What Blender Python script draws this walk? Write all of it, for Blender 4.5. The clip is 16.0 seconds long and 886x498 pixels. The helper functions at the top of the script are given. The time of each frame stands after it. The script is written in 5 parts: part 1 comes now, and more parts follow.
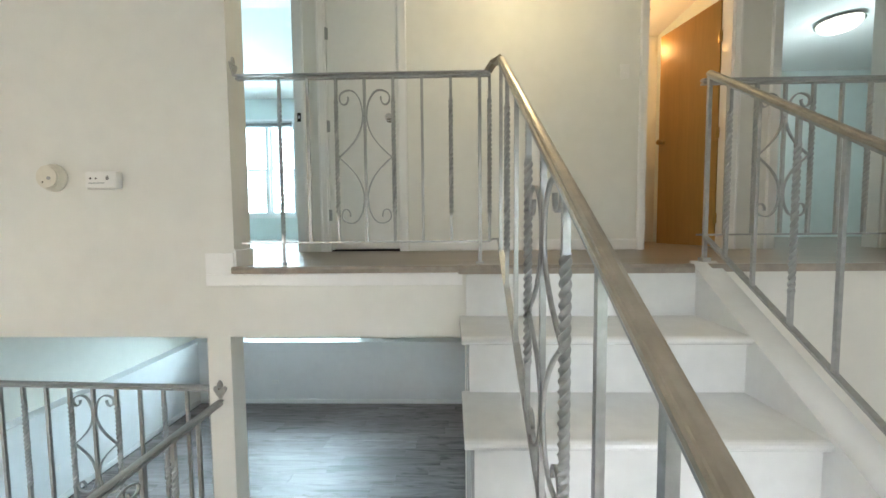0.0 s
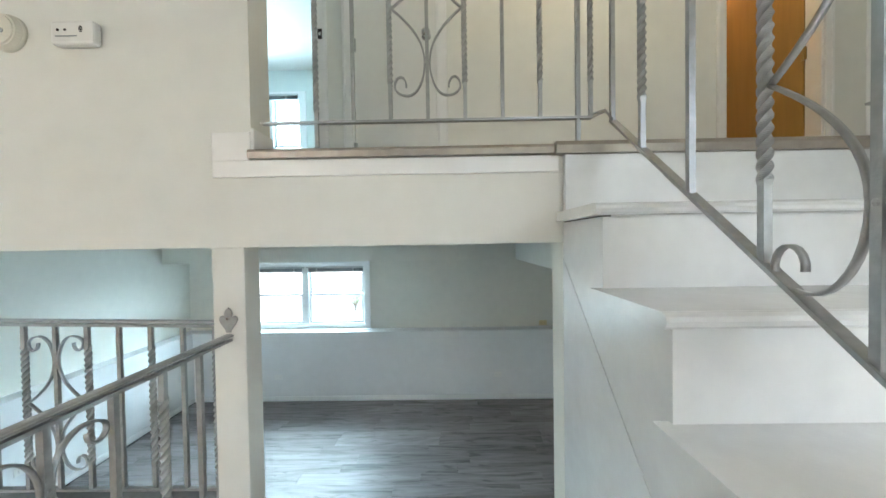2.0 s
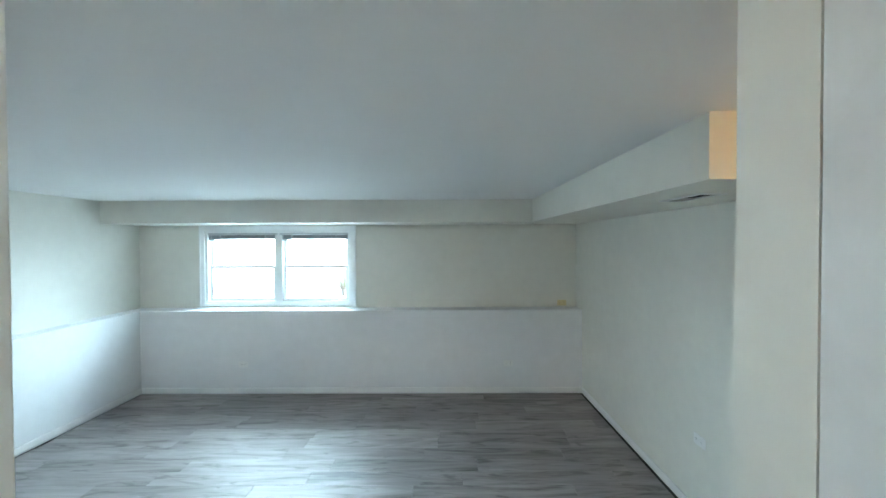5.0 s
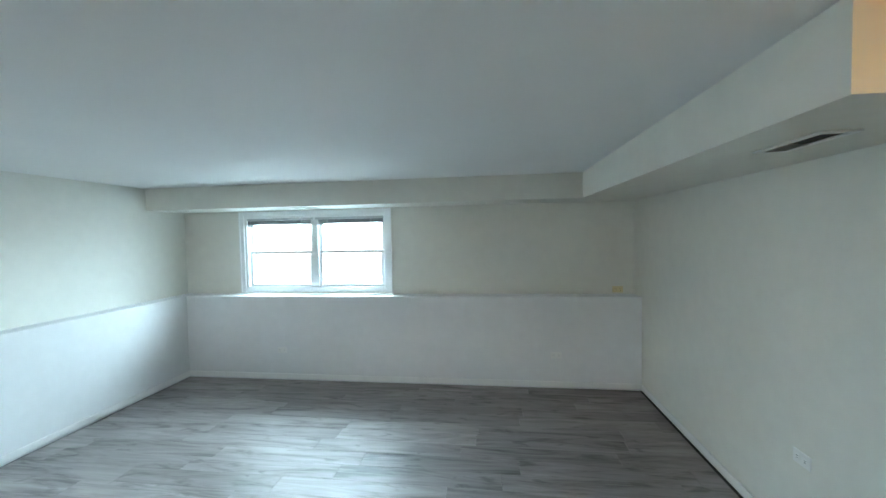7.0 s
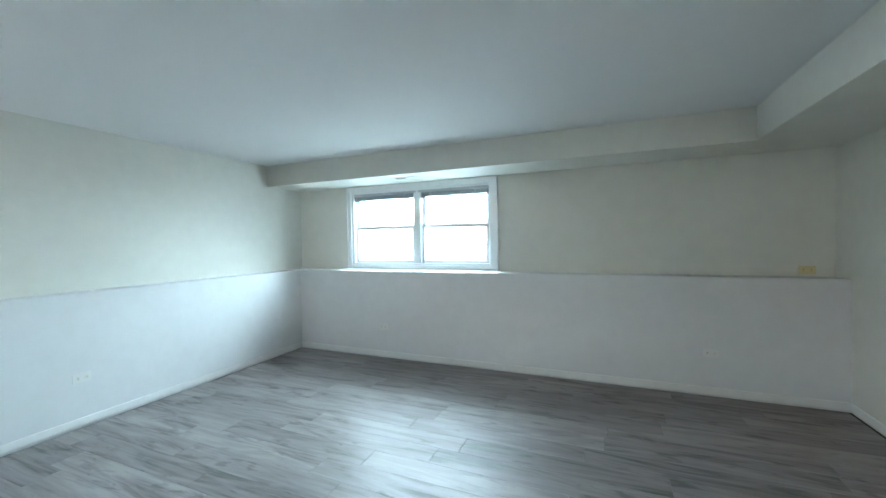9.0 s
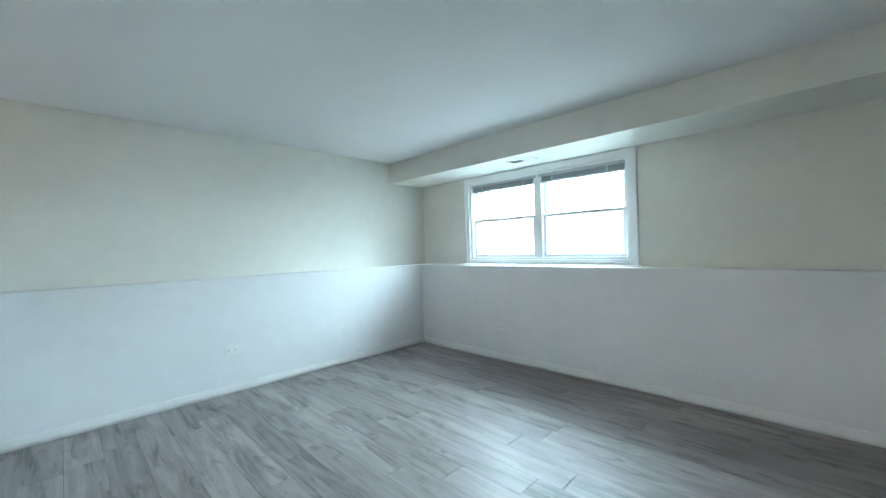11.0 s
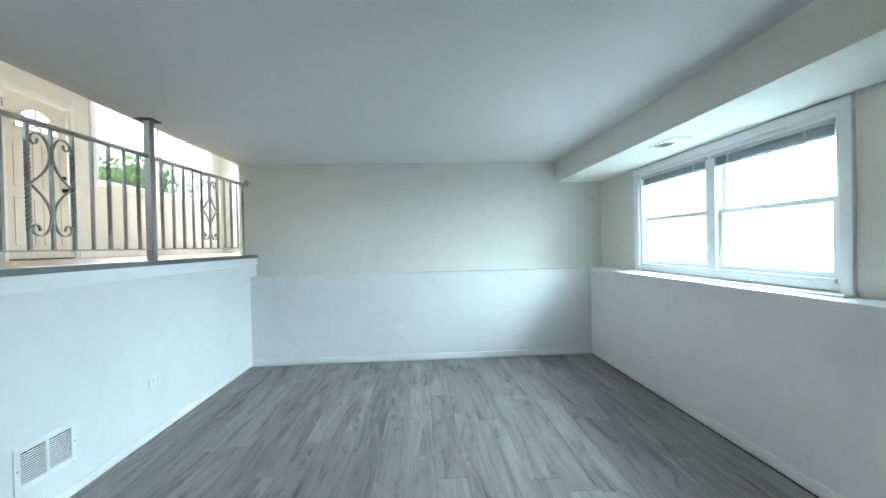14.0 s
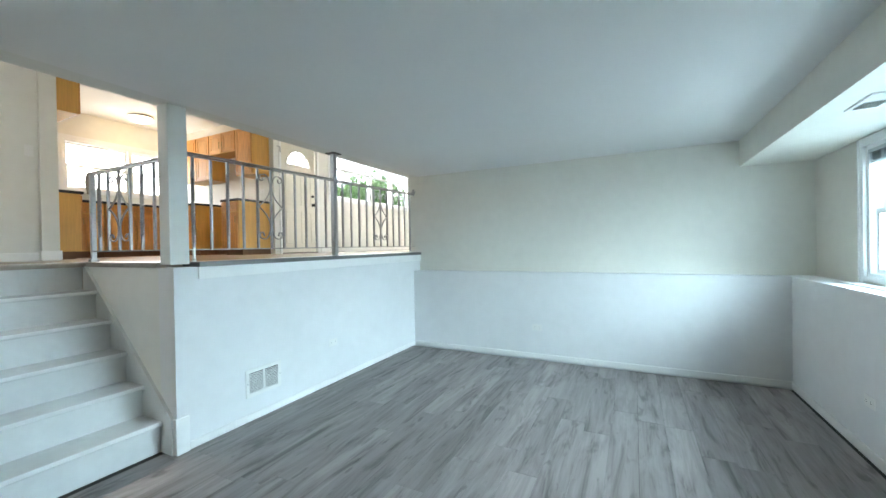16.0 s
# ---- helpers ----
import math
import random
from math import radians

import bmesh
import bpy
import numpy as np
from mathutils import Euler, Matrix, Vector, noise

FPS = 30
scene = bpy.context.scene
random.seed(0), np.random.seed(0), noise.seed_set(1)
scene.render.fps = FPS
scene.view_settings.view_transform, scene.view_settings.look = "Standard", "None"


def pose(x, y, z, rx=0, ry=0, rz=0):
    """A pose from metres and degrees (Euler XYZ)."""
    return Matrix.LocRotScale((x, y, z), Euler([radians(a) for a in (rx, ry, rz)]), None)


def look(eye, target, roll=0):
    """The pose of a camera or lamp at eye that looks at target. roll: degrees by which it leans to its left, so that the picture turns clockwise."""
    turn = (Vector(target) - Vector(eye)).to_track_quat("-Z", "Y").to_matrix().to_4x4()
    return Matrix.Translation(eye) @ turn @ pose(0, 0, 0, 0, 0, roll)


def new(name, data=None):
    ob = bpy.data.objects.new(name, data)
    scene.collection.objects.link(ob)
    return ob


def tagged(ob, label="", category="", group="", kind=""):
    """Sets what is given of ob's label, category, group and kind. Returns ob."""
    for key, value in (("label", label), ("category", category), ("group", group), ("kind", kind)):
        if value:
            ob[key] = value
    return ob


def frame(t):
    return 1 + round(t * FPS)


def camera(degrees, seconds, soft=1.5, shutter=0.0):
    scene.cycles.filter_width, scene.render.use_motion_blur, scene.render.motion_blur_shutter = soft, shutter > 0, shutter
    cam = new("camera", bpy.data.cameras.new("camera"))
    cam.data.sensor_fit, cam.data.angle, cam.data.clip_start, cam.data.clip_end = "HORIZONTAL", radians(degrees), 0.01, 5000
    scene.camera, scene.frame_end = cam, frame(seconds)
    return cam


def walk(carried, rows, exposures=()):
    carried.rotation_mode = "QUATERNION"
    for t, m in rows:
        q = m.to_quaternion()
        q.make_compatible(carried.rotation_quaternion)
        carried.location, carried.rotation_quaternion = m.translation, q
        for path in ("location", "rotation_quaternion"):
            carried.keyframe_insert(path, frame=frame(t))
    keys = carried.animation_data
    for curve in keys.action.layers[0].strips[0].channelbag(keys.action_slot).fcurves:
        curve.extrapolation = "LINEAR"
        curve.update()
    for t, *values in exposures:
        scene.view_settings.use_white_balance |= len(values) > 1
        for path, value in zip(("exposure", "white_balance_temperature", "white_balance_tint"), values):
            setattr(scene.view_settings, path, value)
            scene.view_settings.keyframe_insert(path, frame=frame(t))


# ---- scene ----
cam = camera(98.7, 16.0)
PATH = [
    (0, (0.388, 0.181, 1.642), (0.342, 2.177, 1.521), -0.5),
    (0.5, (0.31, 0.26, 1.481), (0.262, 2.257, 1.386), -0.7),
    (1, (0.222, 0.394, 1.349), (0.161, 2.392, 1.272), -0.9),
    (1.5, (0.119, 0.528, 1.233), (0.066, 2.526, 1.169), -0.9),
    (2, (0.019, 0.646, 1.094), (-0.004, 2.646, 1.05), -0.9),
    (2.5, (-0.065, 0.81, 0.968), (-0.064, 2.809, 0.938), -1.0),
    (3, (-0.131, 0.994, 0.873), (-0.113, 2.993, 0.848), -1.0),
    (3.5, (-0.142, 1.134, 0.763), (-0.125, 3.134, 0.746), -0.8),
    (4, (-0.117, 1.287, 0.645), (-0.107, 3.287, 0.635), -0.4),
    (6.5, (0.035, 1.872, 0.538), (-0.108, 3.866, 0.463), -0.9),
    (7, (0.043, 1.92, 0.484), (-0.212, 3.902, 0.404), -1.1),
    (7.5, (0.025, 2.019, 0.422), (-0.345, 3.982, 0.327), -1.1),
    (8, (-0.052, 2.118, 0.328), (-0.523, 4.06, 0.245), -1.1),
    (8.5, (-0.106, 2.235, 0.228), (-0.717, 4.137, 0.157), -1.2),
    (9, (-0.11, 2.363, 0.107), (-0.886, 4.206, 0.063), -1.0),
    (9.5, (-0.165, 2.489, 0.004), (-1.079, 4.267, -0.031), -1.0),
    (10, (-0.181, 2.686, -0.037), (-1.289, 4.351, -0.058), -1.1),
    (12.5, (0.439, 3.588, 0.028), (-1.383, 4.412, -0.003), -1.5),
    (13, (0.575, 4.054, 0.083), (-1.36, 4.556, 0.036), -1.0),
    (13.5, (0.639, 4.138, 0.073), (-1.335, 4.459, 0.042), -1.2),
    (14, (0.67, 4.241, 0.074), (-1.326, 4.356, 0.052), -1.3),
    (14.5, (0.717, 4.455, 0.099), (-1.278, 4.312, 0.077), -1.3),
    (15, (0.747, 4.648, 0.089), (-1.214, 4.254, 0.072), -1.2),
    (15.5, (0.752, 4.813, 0.106), (-1.137, 4.158, 0.081), -1.0),
    (16, (0.703, 4.994, 0.085), (-1.085, 4.099, 0.07), -1.0),
]
walk(cam, [(t, look(eye, target, roll)) for t, eye, target, roll in PATH], [(0, 2.43, 6450, 10), (1.5, 2.44, 6420, 10), (3.0, 2.66, 6150, 9), (4.2, 2.70, 6200, 9), (6.3, 2.44, 6400, 9), (8.5, 2.42, 6400, 10), (16, 2.42, 6450, 10)])

# ---- world, sun, large lights ----
world = bpy.data.worlds.new("overcast_sky")
world.use_nodes = True
scene.world = world
_wn = world.node_tree
_sky = _wn.nodes.new("ShaderNodeTexSky")
_sky.sky_type = "NISHITA"
_sky.sun_disc = False
_sky.sun_elevation, _sky.sun_rotation = radians(48), radians(200)
_sky.air_density, _sky.dust_density = 1.0, 3.0
_wn.links.new(_sky.outputs[0], _wn.nodes["Background"].inputs[0])
_wn.nodes["Background"].inputs[1].default_value = 0.12

sun_data = bpy.data.lights.new("sun", "SUN")
sun_data.energy, sun_data.angle, sun_data.color = 1.5, radians(12), (1.0, 0.95, 0.88)
sun = new("sun", sun_data)
sun.rotation_euler = (radians(42), 0, radians(20))


def area(name, eye, target, w, h, watts, color):
    d = bpy.data.lights.new(name, "AREA")
    d.shape, d.size, d.size_y, d.energy, d.color = "RECTANGLE", w, h, watts, color
    ob = new(name, d)
    ob.matrix_world = look(eye, target)
    return ob


def bulb(name, place, watts, color, radius=0.06):
    d = bpy.data.lights.new(name, "POINT")
    d.energy, d.color, d.shadow_soft_size = watts, color, radius
    ob = new(name, d)
    ob.location = place
    return ob


DAY = (0.66, 0.93, 1.05)
area("window_daylight_north", (-2.3, 8.7, 1.45), (-2.25, 6.5, 0.15), 5.0, 2.2, 232, DAY)
area("window_daylight_north_east", (-0.55, 8.4, 0.75), (-2.45, 6.45, 0.20), 3.0, 1.3, 9, DAY)
area("window_daylight_front", (-6.9, -1.75, 3.35), (-6.4, 2.0, 0.3), 3.0, 1.6, 172, (0.88, 0.95, 0.97))
area("window_daylight_kitchen", (-3.0, -3.72, 1.56), (-2.8, 0.0, 0.9), 1.7, 0.8, 9, (0.98, 0.95, 0.88))
area("window_daylight_bedroom", (-2.76, 6.92, 2.6), (-2.2, 3.0, 2.0), 1.0, 1.5, 12, DAY)
# Added lamp at an unseen, assumed window; brightens the risers and the hall.
area("added_daylight_stairs", (1.35, -0.98, 1.62), (0.2, 3.3, 1.75), 1.9, 1.3, 2.1, (0.90, 0.97, 1.0))
bulb("kitchen_bulb", (-2.93, -2.72, 2.08), 2.4, (1.0, 0.74, 0.44), 0.15)
bulb("closet_bulb", (2.25, 4.15, 3.40), 1.7, (1.0, 0.54, 0.20))
bulb("hall_bulb", (0.9, 2.60, 3.48), 2.3, (1.0, 0.80, 0.44), 0.1)
bulb("bedroom_bulb", (4.5, 4.43, 3.22), 3.8, (0.78, 0.97, 1.0), 0.12)
bulb("lower_hall_bulb", (1.30, 2.58, 0.96), 0.40, (1.0, 0.50, 0.07), 0.05)

# ---- materials ----


def material(name, color, rough=0.5, metal=0.0, grain=0.0, grain_scale=30.0, bump=0.0, bump_scale=200.0, stretch=(1, 1, 1), spread=0.0,
             stain=0.0, stain_scale=2.0):
    """A node material: base colour with variation at two scales, relief, and a shift for each object."""
    m = bpy.data.materials.new(name)
    m.use_nodes = True
    nt = m.node_tree
    b = nt.nodes["Principled BSDF"]
    b.inputs["Roughness"].default_value, b.inputs["Metallic"].default_value = rough, metal
    co = nt.nodes.new("ShaderNodeTexCoord")
    mp = nt.nodes.new("ShaderNodeMapping")
    mp.inputs["Scale"].default_value = stretch
    nt.links.new(co.outputs["Object"], mp.inputs["Vector"])
    rgb = nt.nodes.new("ShaderNodeRGB")
    rgb.outputs[0].default_value = (*color, 1)
    out = rgb.outputs[0]
    for amount, size, detail in ((grain, grain_scale, 6), (stain, stain_scale, 3)):
        if not amount:
            continue
        nz = nt.nodes.new("ShaderNodeTexNoise")
        nz.inputs["Scale"].default_value, nz.inputs["Detail"].default_value = size, detail
        nt.links.new(mp.outputs[0], nz.inputs["Vector"])
        mr = nt.nodes.new("ShaderNodeMapRange")
        mr.inputs["From Min"].default_value, mr.inputs["From Max"].default_value = 0.3, 0.7
        mr.inputs["To Min"].default_value, mr.inputs["To Max"].default_value = 1 - amount, 1 + amount * 0.6
        nt.links.new(nz.outputs["Fac"], mr.inputs["Value"])
        mx = nt.nodes.new("ShaderNodeVectorMath")
        mx.operation = "SCALE"
        nt.links.new(out, mx.inputs[0])
        nt.links.new(mr.outputs[0], mx.inputs["Scale"])
        out = mx.outputs[0]
    if spread:
        inf = nt.nodes.new("ShaderNodeObjectInfo")
        mr = nt.nodes.new("ShaderNodeMapRange")
        mr.inputs["To Min"].default_value, mr.inputs["To Max"].default_value = 1 - spread, 1 + spread
        nt.links.new(inf.outputs["Random"], mr.inputs["Value"])
        mx = nt.nodes.new("ShaderNodeVectorMath")
        mx.operation = "SCALE"
        nt.links.new(out, mx.inputs[0])
        nt.links.new(mr.outputs[0], mx.inputs["Scale"])
        out = mx.outputs[0]
    nt.links.new(out, b.inputs["Base Color"])
    if bump:
        nz = nt.nodes.new("ShaderNodeTexNoise")
        nz.inputs["Scale"].default_value, nz.inputs["Detail"].default_value = bump_scale, 4
        nt.links.new(mp.outputs[0], nz.inputs["Vector"])
        bp = nt.nodes.new("ShaderNodeBump")
        bp.inputs["Strength"].default_value, bp.inputs["Distance"].default_value = bump, 0.004
        nt.links.new(nz.outputs["Fac"], bp.inputs["Height"])
        nt.links.new(bp.outputs[0], b.inputs["Normal"])
    return m


def plank_material():
    """Grey oak vinyl: long grain along x, darker cathedral streaks and knots, each plank its own shade."""
    m = bpy.data.materials.new("grey_oak_vinyl")
    m.use_nodes = True
    nt = m.node_tree
    L = nt.links.new
    b = nt.nodes["Principled BSDF"]
    co, inf = nt.nodes.new("ShaderNodeTexCoord"), nt.nodes.new("ShaderNodeObjectInfo")
    off = nt.nodes.new("ShaderNodeVectorMath")
    off.operation = "MULTIPLY_ADD"
    L(inf.outputs["Random"], off.inputs[0])
    off.inputs[1].default_value = (37.0, 19.0, 5.0)
    L(co.outputs["Object"], off.inputs[2])
    cols = []
    for scale, sx, sy, dist in ((2.5, 0.55, 3.6, 1.2), (19.0, 0.15, 4.2, 0.4)):
        mp = nt.nodes.new("ShaderNodeMapping")
        mp.inputs["Scale"].default_value = (sx, sy, 1)
        L(off.outputs[0], mp.inputs["Vector"])
        nz = nt.nodes.new("ShaderNodeTexNoise")
        nz.inputs["Scale"].default_value, nz.inputs["Detail"].default_value, nz.inputs["Distortion"].default_value = scale, 5, dist
        nz.inputs["Roughness"].default_value = 0.55
        L(mp.outputs[0], nz.inputs["Vector"])
        cols.append(nz.outputs["Fac"])
    add = nt.nodes.new("ShaderNodeMath")
    add.operation = "MULTIPLY_ADD"
    L(cols[1], add.inputs[0])
    add.inputs[1].default_value = 0.30
    L(cols[0], add.inputs[2])
    ramp = nt.nodes.new("ShaderNodeValToRGB")
    e = ramp.color_ramp.elements
    e[0].position, e[0].color = 0.44, (0.105, 0.092, 0.090, 1)
    e[1].position, e[1].color = 0.80, (0.315, 0.280, 0.276, 1)
    mid = ramp.color_ramp.elements.new(0.58)
    mid.color = (0.220, 0.194, 0.192, 1)
    L(add.outputs[0], ramp.inputs[0])
    mr = nt.nodes.new("ShaderNodeMapRange")
    mr.inputs["To Min"].default_value, mr.inputs["To Max"].default_value = 0.80, 1.15
    L(inf.outputs["Random"], mr.inputs["Value"])
    mx = nt.nodes.new("ShaderNodeVectorMath")
    mx.operation = "SCALE"
    L(ramp.outputs[0], mx.inputs[0])
    L(mr.outputs[0], mx.inputs["Scale"])
    # dark knots and short cathedral marks
    kp = nt.nodes.new("ShaderNodeMapping")
    kp.inputs["Scale"].default_value = (0.9, 3.2, 1)
    L(off.outputs[0], kp.inputs["Vector"])
    kn = nt.nodes.new("ShaderNodeTexNoise")
    kn.inputs["Scale"].default_value, kn.inputs["Detail"].default_value, kn.inputs["Distortion"].default_value = 5.0, 5, 0.6
    L(kp.outputs[0], kn.inputs["Vector"])
    kr = nt.nodes.new("ShaderNodeMapRange")
    kr.inputs["From Min"].default_value, kr.inputs["From Max"].default_value = 0.60, 0.70
    kr.inputs["To Min"].default_value, kr.inputs["To Max"].default_value = 1.0, 0.60
    L(kn.outputs["Fac"], kr.inputs["Value"])
    mk = nt.nodes.new("ShaderNodeVectorMath")
    mk.operation = "SCALE"
    L(mx.outputs[0], mk.inputs[0])
    L(kr.outputs[0], mk.inputs["Scale"])
    L(mk.outputs[0], b.inputs["Base Color"])
    rr = nt.nodes.new("ShaderNodeMapRange")
    rr.inputs["To Min"].default_value, rr.inputs["To Max"].default_value = 0.49, 0.43
    L(cols[1], rr.inputs["Value"])
    L(rr.outputs[0], b.inputs["Roughness"])
    bp = nt.nodes.new("ShaderNodeBump")
    bp.inputs["Strength"].default_value, bp.inputs["Distance"].default_value = 0.25, 0.002
    L(cols[1], bp.inputs["Height"])
    L(bp.outputs[0], b.inputs["Normal"])
    return m


def glass_material():
    m = bpy.data.materials.new("window_glass")
    m.use_nodes = True
    nt = m.node_tree
    b = nt.nodes["Principled BSDF"]
    b.inputs["Base Color"].default_value = (0.97, 0.99, 1.0, 1)
    b.inputs["Roughness"].default_value = 0.0
    b.inputs["Transmission Weight"].default_value = 1.0
    b.inputs["IOR"].default_value = 1.45
    return m


def glow(name, color, strength):
    m = bpy.data.materials.new(name)
    m.use_nodes = True
    b = m.node_tree.nodes["Principled BSDF"]
    b.inputs["Base Color"].default_value = (*color, 1)
    b.inputs["Emission Color"].default_value = (*color, 1)
    b.inputs["Emission Strength"].default_value = strength
    return m


WALL = material("cream_wall_paint", (0.785, 0.785, 0.745), 0.6, grain=0.025, grain_scale=9, stain=0.03, stain_scale=1.3, bump=0.12, bump_scale=160)
LEDGEP = material("white_ledge_paint", (0.78, 0.785, 0.79), 0.6, grain=0.025, grain_scale=9, stain=0.03, stain_scale=1.1, bump=0.12, bump_scale=160)
LOWER = material("off_white_wall_paint", (0.77, 0.76, 0.695), 0.6, grain=0.025, grain_scale=9, stain=0.035, stain_scale=1.1, bump=0.12, bump_scale=160)
CEIL = material("matt_ceiling_paint", (0.83, 0.83, 0.82), 0.8, stain=0.025, stain_scale=0.8, bump=0.15, bump_scale=120)
TRIM = material("glossy_white_trim", (0.87, 0.87, 0.86), 0.28, grain=0.02, grain_scale=14, stain=0.03, stain_scale=4, bump=0.10, bump_scale=60)
STEP = material("glossy_white_stair_paint", (0.765, 0.78, 0.78), 0.25, grain=0.03, grain_scale=18, stain=0.05, stain_scale=5, bump=0.12, bump_scale=55)
SILVER = material("silver_painted_iron", (0.40, 0.41, 0.415), 0.30, 0.58, grain=0.12, grain_scale=50, bump=0.2, bump_scale=180)
HANDRAIL = material("worn_silver_handrail", (0.44, 0.39, 0.32), 0.31, 0.75, grain=0.15, grain_scale=25, stretch=(1, 1, 1), bump=0.1, bump_scale=150)
NOSING = material("taupe_metal_nosing", (0.39, 0.35, 0.31), 0.32, 0.55, grain=0.15, grain_scale=20, bump=0.1, bump_scale=90)
DARK = material("dark_bronze_metal", (0.035, 0.03, 0.028), 0.4, 0.7, grain=0.1, grain_scale=40)
PLATE = material("white_plastic", (0.82, 0.82, 0.80), 0.35, grain=0.01, grain_scale=40)
IVORY = material("ivory_plastic", (0.72, 0.62, 0.36), 0.4, grain=0.03, grain_scale=40)
VINYL = material("white_vinyl_window", (0.85, 0.87, 0.88), 0.3, grain=0.01, grain_scale=40)
# The white blinds' shade against the bright window is put into these greys.
GREYV = material("grey_and_slat_shade", (0.30, 0.33, 0.34), 0.5, grain=0.03, grain_scale=40)
RAILG = material("shaded_blind_rail", (0.50, 0.53, 0.54), 0.45, grain=0.03, grain_scale=40)
DOORW = material("white_painted_door", (0.80, 0.80, 0.78), 0.4, grain=0.015, grain_scale=20, bump=0.08, bump_scale=80)
DOORC = material("cream_painted_door", (0.79, 0.75, 0.66), 0.4, grain=0.015, grain_scale=20, bump=0.08, bump_scale=80)
OAK = material("honey_oak_cabinet", (0.64, 0.30, 0.075), 0.36, grain=0.22, grain_scale=10, stretch=(9, 9, 0.6), stain=0.08, stain_scale=1.5, bump=0.1, bump_scale=60, spread=0.08)
OAKEND = material("honey_veneer_panel", (0.68, 0.37, 0.085), 0.42, grain=0.10, grain_scale=8, stretch=(8, 8, 0.5), stain=0.05, stain_scale=1.5)
ORANGE = material("amber_stained_birch_door", (0.40, 0.235, 0.065), 0.36, grain=0.07, grain_scale=6, stretch=(7, 7, 0.5), stain=0.08, stain_scale=1.2)
STONE = material("dark_granite_counter", (0.045, 0.05, 0.05), 0.22, grain=0.7, grain_scale=160)
BRASS = material("aged_brass", (0.42, 0.29, 0.11), 0.35, 0.9, grain=0.12, grain_scale=40)
CHROME = material("brushed_chrome", (0.65, 0.65, 0.66), 0.2, 0.95, grain=0.04, grain_scale=60)
MAINFL = material("pale_tan_floor", (0.56, 0.47, 0.39), 0.22, grain=0.15, grain_scale=6, stretch=(0.4, 5, 1), stain=0.05, stain_scale=1)
HALLFL = material("worn_hall_floorboards", (0.30, 0.24, 0.19), 0.3, grain=0.2, grain_scale=6, stretch=(0.4, 6, 1), stain=0.08)
BEDWALL = material("pale_aqua_wall_paint", (0.72, 0.80, 0.79), 0.6, grain=0.02, grain_scale=9, stain=0.03)
SUBFL = material("dark_floor_joint", (0.03, 0.028, 0.026), 0.8, grain=0.1)
# For black parts, and for black fill that paints shade in gaps and slots.
BLACK = material("black_and_gap_shade", (0.012, 0.012, 0.012), 0.7, grain=0.1)
GRASS = material("lawn", (0.09, 0.16, 0.05), 0.9, grain=0.35, grain_scale=6, stain=0.2, stain_scale=0.3)
LEAF = material("shrub_leaf", (0.09, 0.17, 0.075), 0.6, spread=0.2, grain=0.25, grain_scale=12)
_ln = LEAF.node_tree
_tr, _mix = _ln.nodes.new("ShaderNodeBsdfTranslucent"), _ln.nodes.new("ShaderNodeMixShader")
_tr.inputs["Color"].default_value = (0.16, 0.30, 0.10, 1)
_mix.inputs[0].default_value = 0.5
_ln.links.new(_ln.nodes["Principled BSDF"].outputs[0], _mix.inputs[1])
_ln.links.new(_tr.outputs[0], _mix.inputs[2])
_ln.links.new(_mix.outputs[0], _ln.nodes["Material Output"].inputs[0])
BARK = material("bark", (0.12, 0.09, 0.065), 0.9, grain=0.3, grain_scale=20)
VIEWSLAB = material("pale_view_slab", (0.62, 0.62, 0.60), 0.8, grain=0.12, grain_scale=8, stain=0.1, stain_scale=0.6)
SIDING = material("pale_vinyl_siding", (0.75, 0.75, 0.73), 0.6, grain=0.03, grain_scale=3)
ROOF = material("grey_shingle", (0.16, 0.16, 0.165), 0.9, grain=0.3, grain_scale=25)
PLANK = plank_material()
GLASS = glass_material()
LAMPGLASS = glow("lit_frosted_glass", (1.0, 0.86, 0.62), 0.9)
LAMPCOOL = glow("lit_white_glass", (1.0, 0.95, 0.80), 0.9)

# ---- building blocks ----


def add_box(bm, x0, x1, y0, y1, z0, z1, bevel=0.0):
    r = bmesh.ops.create_cube(bm, size=1.0, matrix=Matrix.LocRotScale(((x0 + x1) / 2, (y0 + y1) / 2, (z0 + z1) / 2), None, (x1 - x0, y1 - y0, z1 - z0)))
    if bevel:
        edges = list({e for v in r["verts"] for e in v.link_edges})
        bmesh.ops.bevel(bm, geom=edges, offset=bevel, segments=2, affect="EDGES", profile=0.6)
    return bm


def box_bm(x0, x1, y0, y1, z0, z1, bevel=0.0):
    return add_box(bmesh.new(), x0, x1, y0, y1, z0, z1, bevel)


def add_cyl(bm, p0, p1, r0, r1=None, seg=12):
    p0, p1 = Vector(p0), Vector(p1)
    d = p1 - p0
    m = Matrix.Translation((p0 + p1) / 2) @ d.to_track_quat("Z", "Y").to_matrix().to_4x4()
    bmesh.ops.create_cone(bm, cap_ends=True, segments=seg, radius1=r0, radius2=r0 if r1 is None else r1, depth=d.length, matrix=m)
    return bm


def add_ball(bm, c, r, sx=1, sy=1, sz=1, seg=14):
    bmesh.ops.create_uvsphere(bm, u_segments=seg, v_segments=max(6, seg // 2), radius=r, matrix=Matrix.LocRotScale(c, None, (sx, sy, sz)))
    return bm


